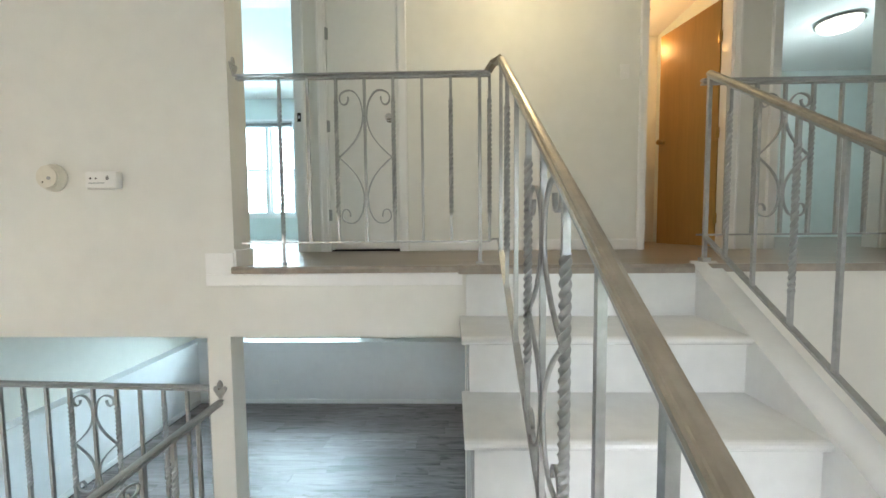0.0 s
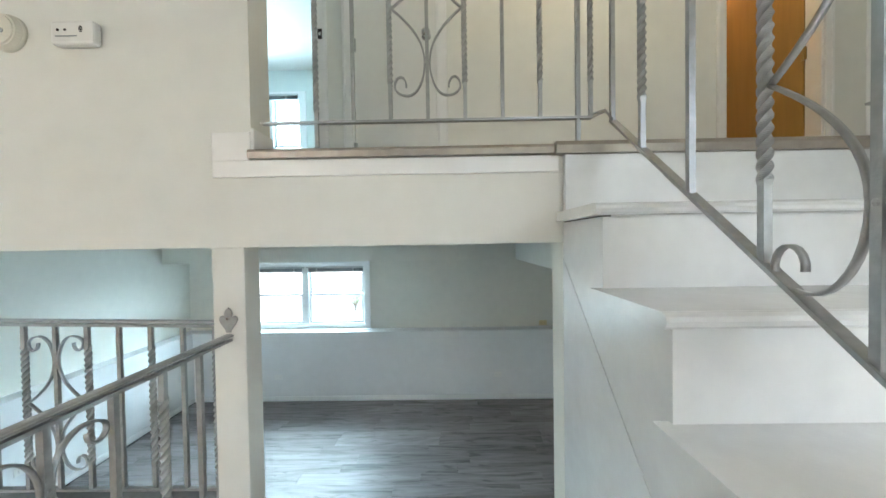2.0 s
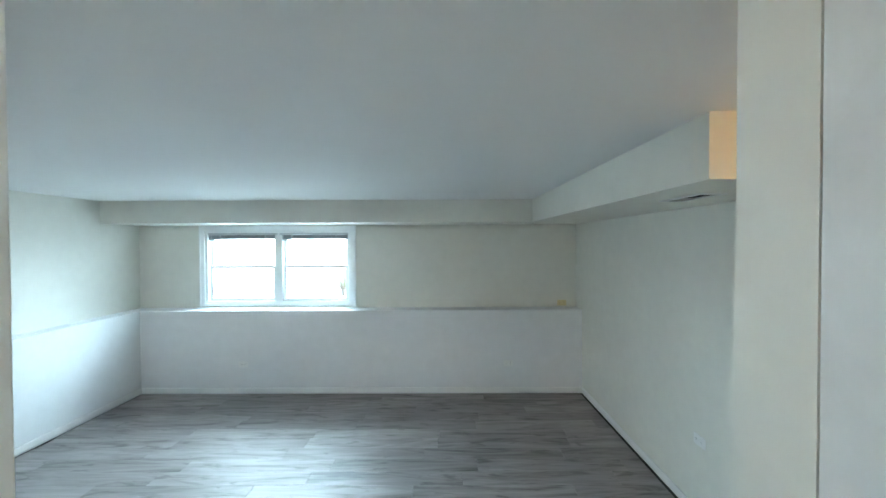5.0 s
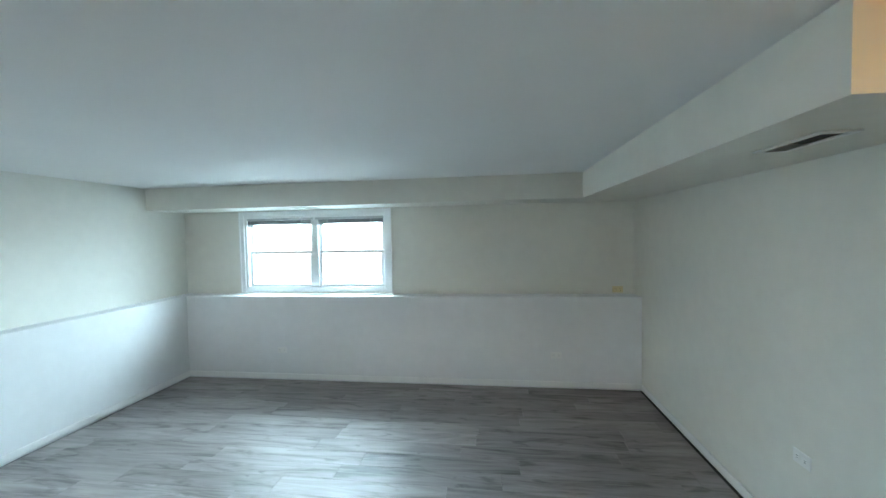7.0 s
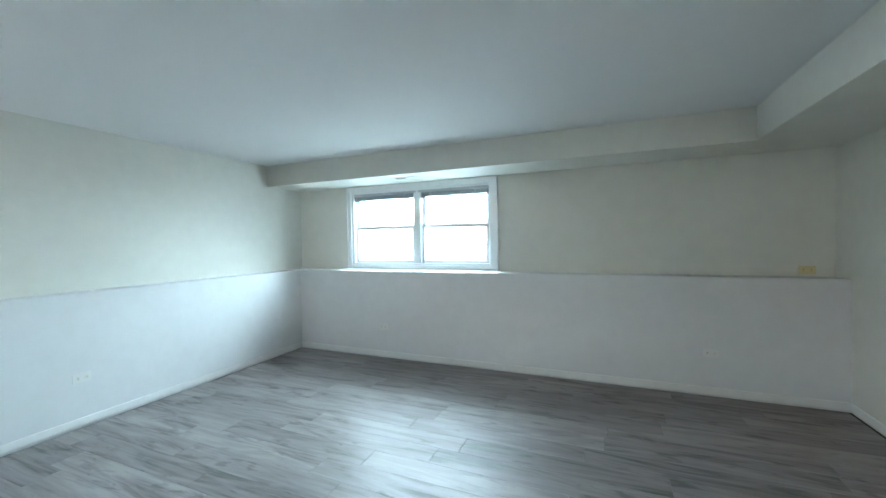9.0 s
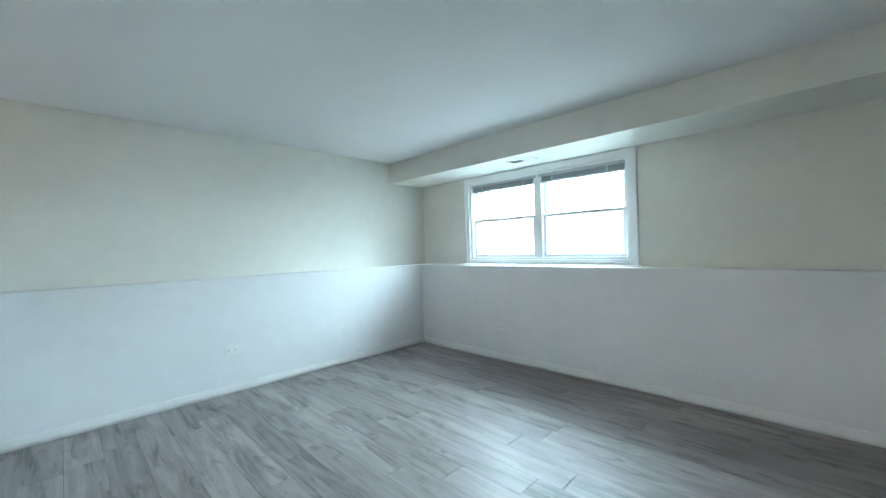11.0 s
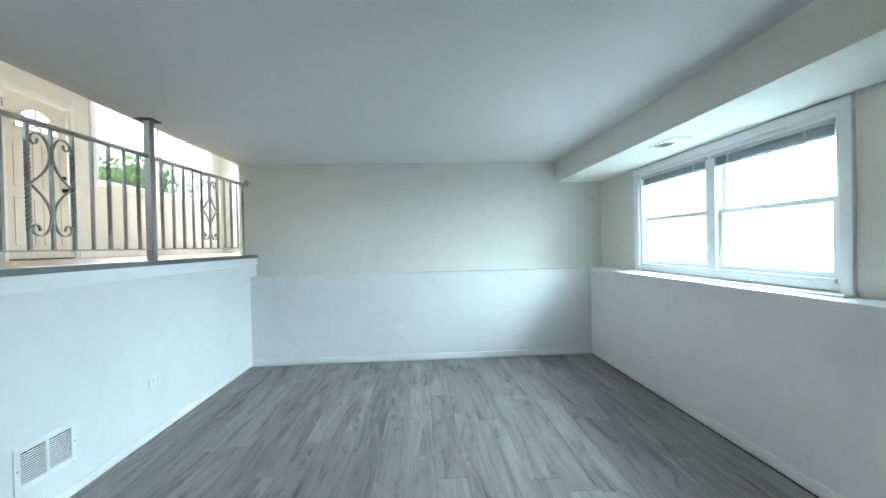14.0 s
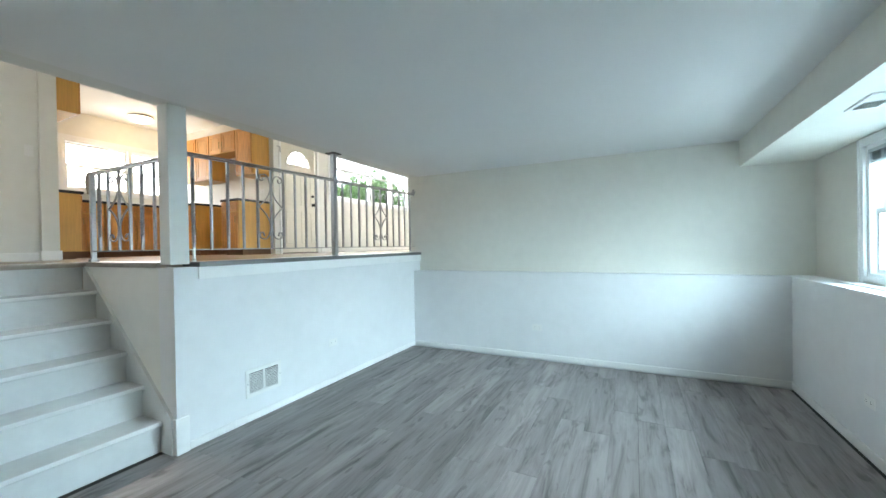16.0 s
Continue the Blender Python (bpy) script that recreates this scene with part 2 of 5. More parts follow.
def add_tube(bm, pts, w, t, normal):
    """A flat bar of width w (along normal) and thickness t swept along pts, which lie in a plane with that normal."""
    n = Vector(normal).normalized()
    pts = [Vector(p) for p in pts]
    rings = []
    for i, p in enumerate(pts):
        tan = (pts[min(i + 1, len(pts) - 1)] - pts[max(i - 1, 0)]).normalized()
        side = tan.cross(n).normalized()
        rings.append([bm.verts.new(p + side * a * t / 2 + n * b * w / 2) for a, b in ((1, 1), (-1, 1), (-1, -1), (1, -1))])
    for a, b in zip(rings, rings[1:]):
        for k in range(4):
            bm.faces.new((a[k], a[(k + 1) % 4], b[(k + 1) % 4], b[k]))
    bm.faces.new(rings[0][::-1])
    bm.faces.new(rings[-1])
    return bm


def add_prism(bm, outline, lo, hi, axis):
    """An outline of 2D points drawn out from lo to hi along axis 'x' (points y, z), 'y' (x, z) or 'z' (x, y)."""
    def at(p, c):
        return {"x": (c, p[0], p[1]), "y": (p[0], c, p[1]), "z": (p[0], p[1], c)}[axis]
    a = [bm.verts.new(at(p, lo)) for p in outline]
    b = [bm.verts.new(at(p, hi)) for p in outline]
    n = len(outline)
    for i in range(n):
        bm.faces.new((a[i], a[(i + 1) % n], b[(i + 1) % n], b[i]))
    bm.faces.new(a[::-1])
    bm.faces.new(b)
    bmesh.ops.recalc_face_normals(bm, faces=bm.faces[:])
    return bm


def mesh_of(bm, name, mat):
    me = bpy.data.meshes.new(name)
    bmesh.ops.recalc_face_normals(bm, faces=bm.faces[:])
    bm.to_mesh(me)
    bm.free()
    me.materials.append(mat)
    return me


def solid(name, bm, mat, label="", category="", kind="structure", group=""):
    return tagged(new(name, mesh_of(bm, name, mat)), label, category, group, kind)


def thing(name, place, label, category, group="", kind=""):
    ob = new(name)
    ob.empty_display_size = 0.1
    ob.location = place
    return tagged(ob, label, category, group, kind)


def part(name, bm, mat, parent, label=""):
    """One mesh, given in world metres, under a thing or a part."""
    ob = new(name, mesh_of(bm, name, mat))
    top = parent
    shift = Vector(top.location)
    while top.parent:
        top = top.parent
        shift += Vector(top.location)
    ob.data.transform(Matrix.Translation(-shift))
    ob.parent = parent
    return tagged(ob, label)


def wall_bm(axis, c0, c1, a0, a1, z0, z1, holes=()):
    """A wall from a0 to a1 along x (axis 'x') or y, c0 to c1 thick, with rectangular holes (a0, a1, z0, z1)."""
    bm = bmesh.new()
    xs = sorted({a0, a1, *[min(max(v, a0), a1) for h in holes for v in h[:2]]})
    zs = sorted({z0, z1, *[min(max(v, z0), z1) for h in holes for v in h[2:]]})
    nx, nz = len(xs) - 1, len(zs) - 1
    full = [[not any(h[0] < (xs[i] + xs[i + 1]) / 2 < h[1] and h[2] < (zs[j] + zs[j + 1]) / 2 < h[3] for h in holes) for j in range(nz)] for i in range(nx)]
    cache = {}

    def v(i, j, c):
        if (i, j, c) not in cache:
            p = (xs[i], (c0, c1)[c], zs[j])
            cache[(i, j, c)] = bm.verts.new(p if axis == "x" else (p[1], p[0], p[2]))
        return cache[(i, j, c)]

    def solid_at(i, j):
        return 0 <= i < nx and 0 <= j < nz and full[i][j]
    for i in range(nx):
        for j in range(nz):
            if not full[i][j]:
                continue
            bm.faces.new((v(i, j, 0), v(i + 1, j, 0), v(i + 1, j + 1, 0), v(i, j + 1, 0)))
            bm.faces.new((v(i, j, 1), v(i, j + 1, 1), v(i + 1, j + 1, 1), v(i + 1, j, 1)))
            for di, dj, p, q in ((-1, 0, (i, j), (i, j + 1)), (1, 0, (i + 1, j), (i + 1, j + 1)), (0, -1, (i, j), (i + 1, j)), (0, 1, (i, j + 1), (i + 1, j + 1))):
                if not solid_at(i + di, j + dj):
                    bm.faces.new((v(*p, 0), v(*q, 0), v(*q, 1), v(*p, 1)))
    return bm


def wall(name, *a, mat=None, label="smooth painted plaster wall", **k):
    return solid(name, wall_bm(*a, **k), mat or WALL, label, "wall")


# ---- the plan ----
LOW, MAIN, UP = -1.275, 0.0, 1.437          # the three floors
LCEIL, UCEIL, KCEIL = 1.08, 3.78, 2.46     # ceilings
A0, A1 = 2.09, 2.25                        # the wall between stairs and lower room
LW, LE, LN = -4.0, 1.66, 6.51              # lower room: upper wall faces
LEDGE, LEDX, LEDY = -0.248, -3.825, 6.285  # concrete ledge
POST0, POST1 = -0.885, -0.748              # post between the two openings
SX0, SX1 = 0.45, 1.58                      # upper stairs
HALL = 3.3
FRONT, KSOUTH = -0.6, -3.4

# lower room
solid("floor_lower", box_bm(LW - 0.2, 3.2, A0, LN + 0.2, LOW - 0.2, LOW - 0.012), SUBFL, "dark subfloor under grey vinyl planks", "floor")
wall("wall_north", "x", LN, LN + 0.22, LW - 0.2, LE + 0.2, LOW - 0.2, LCEIL, holes=[(-3.15, -1.25, -0.19, 0.755)], mat=LOWER)
wall("wall_west", "y", LW - 0.2, LW, A0, LN, LOW - 0.2, UP - 0.02, mat=LOWER)
wall("wall_east", "y", LE, LE + 0.15, A1, LN, LOW - 0.2, LCEIL, mat=LOWER)
solid("ledge_north", box_bm(LW, LE, LEDY, LN, LOW - 0.1, LEDGE, 0.004), LEDGEP, "painted concrete ledge below the window wall", "ledge")
solid("ledge_west", box_bm(LW, LEDX, A1 + 0.02, LEDY, LOW - 0.1, LEDGE, 0.004), LEDGEP, "painted concrete ledge along the side wall", "ledge")
solid("ceiling_lower", box_bm(LW - 0.2, LE + 0.15, A1, LN + 0.22, LCEIL, UP - 0.02), CEIL, "flat matt painted ceiling", "ceiling")
solid("soffit_north", box_bm(LW, LE, 5.945, LN, 0.822, LCEIL + 0.01), LOWER, "boxed painted duct soffit over the window", "soffit")
solid("soffit_east", box_bm(0.965, LE, 3.04, 5.945, 0.822, LCEIL + 0.01), LOWER, "boxed painted duct soffit along the wall", "soffit")

# wall between the stairs and the lower room, with its header, post and half wall
solid("wall_header", box_bm(-8.9, SX0 + 0.012, A0, A1, LCEIL, UP - 0.012), WALL, "painted header beam over two openings", "wall")
solid("wall_landing", box_bm(-8.9, -0.72, A0, A1, UP - 0.012, UCEIL), WALL, "cream painted wall above the header", "wall")
solid("post", box_bm(POST0, POST1 - 0.012, A0 + 0.003, A1 - 0.038, -0.01, LCEIL, 0.004), WALL, "square painted structural post", "post")
solid("wall_half", box_bm(LW, POST1, A0, A1 + 0.02, LOW - 0.1, MAIN - 0.03), LEDGEP, "painted half wall below the railing", "wall")
solid("wall_stair_west", box_bm(POST1 - 0.16, POST1, 0.9, A0, LOW - 0.1, MAIN - 0.03), WALL, "painted wall beside the lower stairs", "wall")
solid("wall_under_stairs", wall_bm("x", A0 + 0.004, A1 - 0.012, SX0 + 0.006, LE + 0.2, LOW - 0.1, UP - 0.03), LOWER, "painted wall under the upper stairs", "wall")
solid("wall_stair_east", box_bm(SX0 + 0.012, SX0 + 0.12, 0.0, A0 + 0.004, LOW - 0.1, 0.0), WALL, "painted wall beside the lower stairs", "wall")

# main level
mf = bmesh.new()
add_box(mf, -8.9, POST1 - 0.02, FRONT - 0.1, A0, -0.25, MAIN)
add_box(mf, POST1 - 0.02, 3.2, FRONT - 0.1, 1.05, -0.25, MAIN)
add_box(mf, SX0 + 0.02, 3.2, 1.05, A0, -0.25, MAIN)
add_box(mf, -4.1, -1.0, KSOUTH - 0.1, FRONT - 0.1, -0.25, MAIN)
solid("floor_main", mf, MAINFL, "pale tan glossy plank floor", "floor")
wall("wall_front", "x", FRONT - 0.15, FRONT, -8.9, -4.03, -0.2, UCEIL, holes=[(-4.93, -4.08, 0.0, 2.06), (-8.45, -5.35, 1.13, 2.42)])
wall("wall_front_east", "x", FRONT - 0.2, FRONT - 0.05, -1.0, 3.2, -0.2, UCEIL, holes=[(0.35, 2.35, 0.9, 2.3)])
solid("bulkhead", box_bm(-4.03, -1.0, FRONT - 0.15, FRONT, KCEIL, UCEIL), WALL, "painted bulkhead over the kitchen opening", "wall")
wall("wall_kitchen_west", "y", -4.03, -3.93, KSOUTH - 0.15, FRONT, -0.2, KCEIL)
wall("wall_kitchen_east", "y", -1.14, -1.0, KSOUTH - 0.15, FRONT, -0.2, KCEIL)
wall("wall_kitchen_south", "x", KSOUTH - 0.15, KSOUTH, -3.93, -1.14, -0.2, KCEIL, holes=[(-3.85, -2.12, 1.14, 1.98)])
solid("ceiling_kitchen", box_bm(-4.05, -1.0, KSOUTH - 0.15, FRONT - 0.15, KCEIL, KCEIL + 0.15), CEIL, "flat white kitchen ceiling", "ceiling")
wall("wall_living_west", "y", -9.05, -8.9, FRONT - 0.15, A1, -0.2, UCEIL)
wall("wall_living_east", "y", 3.2, 3.35, FRONT - 0.2, A0, -0.2, UCEIL)
wall("wall_living_north", "x", A0, A1, -8.9, LW - 0.2, -0.2, LCEIL)
solid("wall_under_landing", box_bm(SX1 + 0.05, 3.2, A0, A1, -0.2, UP - 0.03), WALL, "cream wall below the upper landing", "wall")

# upper level
solid("floor_upper", box_bm(-4.2, 6.5, A0 + 0.01, 7.0, UP - 0.02, UP), HALLFL, "worn brown hall floor", "floor")
wall("wall_hall", "x", HALL, HALL + 0.12, -4.2, 6.5, UP, UCEIL, holes=[(-1.70, -0.866, UP, UP + 2.04), (-0.628, -0.021, UP, UP + 2.04), (1.935, 2.610, UP, UP + 2.04), (2.968, 3.81, UP, UP + 2.04)])
wall("wall_hall_end_west", "y", -3.0, -2.9, A1, HALL, UP, UCEIL)
wall("wall_hall_end_east", "y", 4.6, 4.7, A0, HALL, UP, UCEIL)
wall("wall_hall_south_east", "x", A0, A1, 3.2, 4.7, UP, UCEIL)
wall("wall_bed_north", "x", 6.6, 6.8, -4.2, 0.5, UP, UCEIL, holes=[(-3.3, -2.22, 1.84, 3.38)], mat=BEDWALL)
wall("wall_bed_west", "y", -4.35, -4.2, HALL, 6.8, UP, UCEIL, mat=BEDWALL)
wall("wall_bed_east", "y", -0.80, -0.70, HALL + 0.12, 6.8, UP, UCEIL, mat=BEDWALL)
wall("wall_closet_back", "x", 4.7, 4.8, -0.7, 2.75, UP, UCEIL)
wall("wall_closet_west", "y", 1.45, 1.55, HALL + 0.12, 4.7, UP, UCEIL)
wall("wall_closet_east", "y", 2.75, 2.85, HALL + 0.12, 6.0, UP, UCEIL, mat=BEDWALL)
wall("wall_spare_north", "x", 5.8, 6.0, 2.85, 6.5, UP, UCEIL, mat=BEDWALL)
wall("wall_spare_east", "y", 6.4, 6.5, HALL + 0.12, 5.8, UP, UCEIL, mat=BEDWALL)
solid("ceiling_upper", box_bm(-9.05, 6.5, FRONT - 0.2, 7.0, UCEIL, UCEIL + 0.15), CEIL, "flat white ceiling over stairs and hall", "ceiling")

# trim
solid("trim_header_board", box_bm(-0.865, SX0 - 0.01, A0 - 0.014, A0, 1.345, UP - 0.03, 0.004), TRIM, "glossy white trim board under the landing edge", "trim")
solid("trim_header_block", box_bm(-0.865, -0.718, A0 - 0.013, A0, UP - 0.03, 1.515, 0.004), TRIM, "glossy white trim block at the landing corner", "trim")
solid("trim_landing_return", box_bm(-0.719, -0.706, A0 - 0.006, A1, UP, 1.53, 0.003), TRIM, "white trim return at the jamb", "trim")
nb = bmesh.new()
add_prism(nb, [(A0 - 0.032, UP - 0.026), (A0 - 0.036, UP - 0.004), (A0 - 0.028, UP + 0.008), (A0 + 0.03, UP + 0.008), (A0 + 0.03, UP - 0.026)], -0.72, SX0 - 0.02, "x")
solid("trim_landing_nosing", nb, NOSING, "worn taupe metal nosing on the landing edge", "trim")
nb = bmesh.new()
add_prism(nb, [(A0 - 0.055, UP - 0.032), (A0 - 0.060, UP - 0.004), (A0 - 0.05, UP + 0.012), (A0 + 0.045, UP + 0.012), (A0 + 0.045, UP - 0.032)], SX0 - 0.03, SX1 - 0.02, "x")
solid("trim_stair_top_nosing", nb, NOSING, "worn taupe metal nosing at the stair top", "trim")
nb = bmesh.new()
add_prism(nb, [(A0 - 0.03, UP - 0.03), (A0 - 0.03, UP + 0.008), (A0 + 0.03, UP + 0.008), (A0 + 0.03, UP - 0.03)], SX1 + 0.08, 3.2, "x")
solid("trim_landing_nosing_east", nb, NOSING, "worn taupe metal nosing on the landing edge", "trim")
solid("trim_half_wall_cap", box_bm(LW, POST0 - 0.02, A0 - 0.02, A1 + 0.045, -0.03, 0.006, 0.004), material("grey_metal_edge", (0.20, 0.20, 0.20), 0.4, 0.4, grain=0.1), "grey metal edging on the half wall", "trim")
solid("trim_half_wall_board", box_bm(LW, POST0 - 0.02, A1 + 0.02, A1 + 0.034, -0.115, -0.03, 0.003), TRIM, "white trim board under the floor edge", "trim")
solid("trim_well_cap", box_bm(POST1 - 0.17, POST1 + 0.012, 0.98, A0 - 0.004, -0.03, 0.006, 0.004), NOSING, "grey metal edging beside the stairwell", "trim")
solid("trim_post_foot", box_bm(POST1 - 0.075, POST1 + 0.012, A1 - 0.02, A1 + 0.034, LOW, LOW + 0.24, 0.004), TRIM, "white trim block at the wall corner", "trim")


def baseboard(name, x0, x1, y0, y1, z, h=0.068):
    bm = box_bm(x0, x1, y0, y1, z + 0.007, z + h, 0.005)
    return solid(name, bm, TRIM, "glossy white painted baseboard", "baseboard")


baseboard("baseboard_north", LEDX + 0.012, LE - 0.012, LEDY - 0.013, LEDY, LOW)
baseboard("baseboard_west", LEDX, LEDX + 0.013, A1 + 0.033, LEDY, LOW)
baseboard("baseboard_east", LE - 0.013, LE, A1 + 0.033, LEDY - 0.014, LOW)
baseboard("baseboard_south", LEDX + 0.014, POST1 - 0.076, A1 + 0.02, A1 + 0.032, LOW, 0.06)
baseboard("baseboard_hall", 0.045, 1.91, HALL - 0.012, HALL, UP, 0.09)
baseboard("baseboard_front", -8.9, -5.02, FRONT, FRONT + 0.013, 0.0, 0.09)
baseboard("baseboard_front_east", -0.985, 3.2, FRONT - 0.05, FRONT - 0.037, 0.0, 0.09)
baseboard("baseboard_column", -1.155, -0.985, FRONT, FRONT + 0.014, 0.0, 0.11)

# ---- stairs ----
SL_UP = 0.66


def stairs_upper():
    st = thing("staircase_upper", (1.0, 1.1, 0.0), "glossy white painted wooden stairs with worn chips", "stairs")
    n, run, back = 7, 0.332, A0 - 0.03
    tops = (0.0, 0.175, 0.350, 0.530, 0.725, 0.952, 1.192, UP)
    for k in range(1, n):
        y = back - run * (n - k)
        end = y + run if k < n - 1 else A0 - 0.03
        z, rise = tops[k], tops[k] - tops[k - 1]
        bm = bmesh.new()
        add_prism(bm, [(y - 0.028, z - 0.002), (y - 0.037, z - 0.008), (y - 0.041, z - 0.017), (y - 0.037, z - 0.027), (y - 0.028, z - 0.033), (y, z - 0.034), (end + 0.01, z - 0.034), (end + 0.01, z), (y - 0.018, z)], SX0 - 0.025, SX1, "x")
        part("tread", bm, STEP, st)
        # A black strip paints the shadow line under the tread's overhang.
        part("gap", box_bm(SX0 + 0.004, SX0 + 0.03, y - 0.006, y + run, z - 0.0375, z - 0.0345), BLACK, st, "black strip painting the shadow line under the tread")
        part("riser", box_bm(SX0 + 0.0075, SX1, y - 0.004, y + 0.016, z - rise - 0.001, z - 0.033), STEP, st)
    y = A0 - 0.03
    part("riser", box_bm(SX0 + 0.0075, SX1, y - 0.004, y + 0.016, tops[n - 1] - 0.001, UP - 0.033), STEP, st)
    # closed side
    pts = [(A0, UP - 0.033), (A0 - 0.03, UP - 0.033)]
    for k in range(n - 1, 0, -1):
        yk = back - run * (n - k)
        pts += [(yk + run if k < n - 1 else A0 - 0.03, tops[k] - 0.0375), (yk, tops[k] - 0.0375)]
    pts += [(pts[-1][0], 0.0), (A0, 0.0)]
    side = bmesh.new()
    add_prism(side, pts, SX0 + 0.008, SX0 + 0.060, "x")
    part("side_panel", side, STEP, st)
    low = bmesh.new()
    add_prism(low, [(A0, 1.02), (A0, 0.0), (A0 - 1.27, 0.0)], SX0 + 0.006, SX0 + 0.0085, "x")
    part("skirt_board", low, STEP, st)
    slope = SL_UP
    ya, yb = A0 + 0.02, A0 - 0.03 - run * 5.7
    za, zb = UP + 0.02, UP + 0.02 - slope * (ya - yb)
    curb = bmesh.new()
    add_prism(curb, [(ya, za), (yb, max(zb, 0.02)), (yb, 0.0), (ya, 0.0)], SX1, SX1 + 0.13, "x")
    part("stringer", curb, STEP, st)
    return st


def stairs_lower():
    st = thing("staircase_lower", (-0.15, 1.6, LOW), "white painted wooden steps down to the lower room", "stairs")
    n, rise, run = 6, -LOW / 6, 0.213
    top = 1.05
    for k in range(n):
        y = top + run * k
        z = -rise * k
        if k:
            bm = bmesh.new()
            add_prism(bm, [(y + 0.03, z - 0.012), (y + 0.034, z - 0.02), (y + 0.03, z - 0.03), (y - run - 0.01, z - 0.03), (y - run - 0.01, z), (y + 0.024, z)], POST1 + 0.025, SX0 + 0.005, "x")
            part("tread", bm, STEP, st)
        part("riser", box_bm(POST1 + 0.025, SX0 + 0.005, y - 0.016, y, z - rise, z - 0.03), STEP, st)
    nb = bmesh.new()
    add_prism(nb, [(top + 0.03, -0.032), (top + 0.034, -0.008), (top + 0.026, 0.006), (top - 0.05, 0.006), (top - 0.05, -0.032)], POST1 + 0.005, SX0 + 0.015, "x")
    part("nosing", nb, NOSING, st, "grey metal nosing on the top step")
    slope = rise / run
    for x0, x1 in ((POST1, POST1 + 0.022), (SX0 + 0.004, SX0 + 0.02)):
        sk = bmesh.new()
        add_prism(sk, [(top, 0.0), (A0 + 0.16, -slope * (A0 + 0.16 - top) + 0.16), (A0 + 0.16, LOW), (top, LOW)], x0, x1, "x")
        part("skirt_board", sk, STEP, st)
    return st


stairs_upper()
stairs_lower()

# ---- railings ----


def twisted_bm(p, z0, z1, s=0.013):
    """A square bar with a twisted middle stretch between two plain square ends."""
    bm = bmesh.new()
    x, y = p
    h = z1 - z0
    ta, tb = z0 + h * 0.17, z1 - h * 0.14
    quarters = round((tb - ta) / 0.024)
    steps = quarters * 6
    rows = [(z0, 0.0, 0.52), (ta - 0.012, 0.0, 0.52)]
    rows += [(ta + (tb - ta) * i / steps, math.pi / 2 * quarters * i / steps, 0.62) for i in range(steps + 1)]
    rows += [(tb + 0.012, math.pi / 2 * quarters, 0.52), (z1, math.pi / 2 * quarters, 0.52)]
    rings = []
    for z, a, k in rows:
        w = s * k * 1.4142
        rings.append([bm.verts.new((x + w * math.cos(a + q), y + w * math.sin(a + q), z)) for q in (0.785, 2.356, 3.927, 5.498)])
    for a, b in zip(rings, rings[1:]):
        for k in range(4):
            bm.faces.new((a[k], a[(k + 1) % 4], b[(k + 1) % 4], b[k]))
    bm.faces.new(rings[0][::-1])
    bm.faces.new(rings[-1])
    return bm


def scroll_points(w, h, side):
    """Half of a scroll panel, from its upper hook over the arch to the waist, in units along the rail and up; side is 1 or -1."""
    pts = []
    q = h / 2
    hook, peak = (0.745, 0.885), (0.55, 1.0)
    for i in range(9):                       # the small hook at the outer end
        a = math.radians(-190 + i * 23)
        r = 0.155 + 0.012 * i / 8
        pts.append((hook[0] + r * math.cos(a), hook[1] + r * math.sin(a) * 0.62))
    for i in range(1, 7):                    # up to the crown
        a = math.radians(90 * i / 6)
        pts.append((peak[0] + 0.365 * math.cos(a), 0.885 + 0.115 * math.sin(a)))
    for i in range(1, 9):                    # down to the centre bar
        a = math.radians(90 + 90 * i / 8)
        pts.append((peak[0] + 0.48 * math.cos(a), 0.62 + 0.38 * math.sin(a)))
    for i in range(1, 11):                   # out to the side bar
        t = i / 10
        b = ((1 - t) ** 3, 3 * (1 - t) ** 2 * t, 3 * (1 - t) * t ** 2, t ** 3)
        pts.append((b[0] * 0.07 + b[1] * 0.07 + b[2] * 0.48 + b[3] * 0.97, b[0] * 0.62 + b[1] * 0.36 + b[2] * 0.17))
    return [(side * u * w, v * q) for u, v in pts]


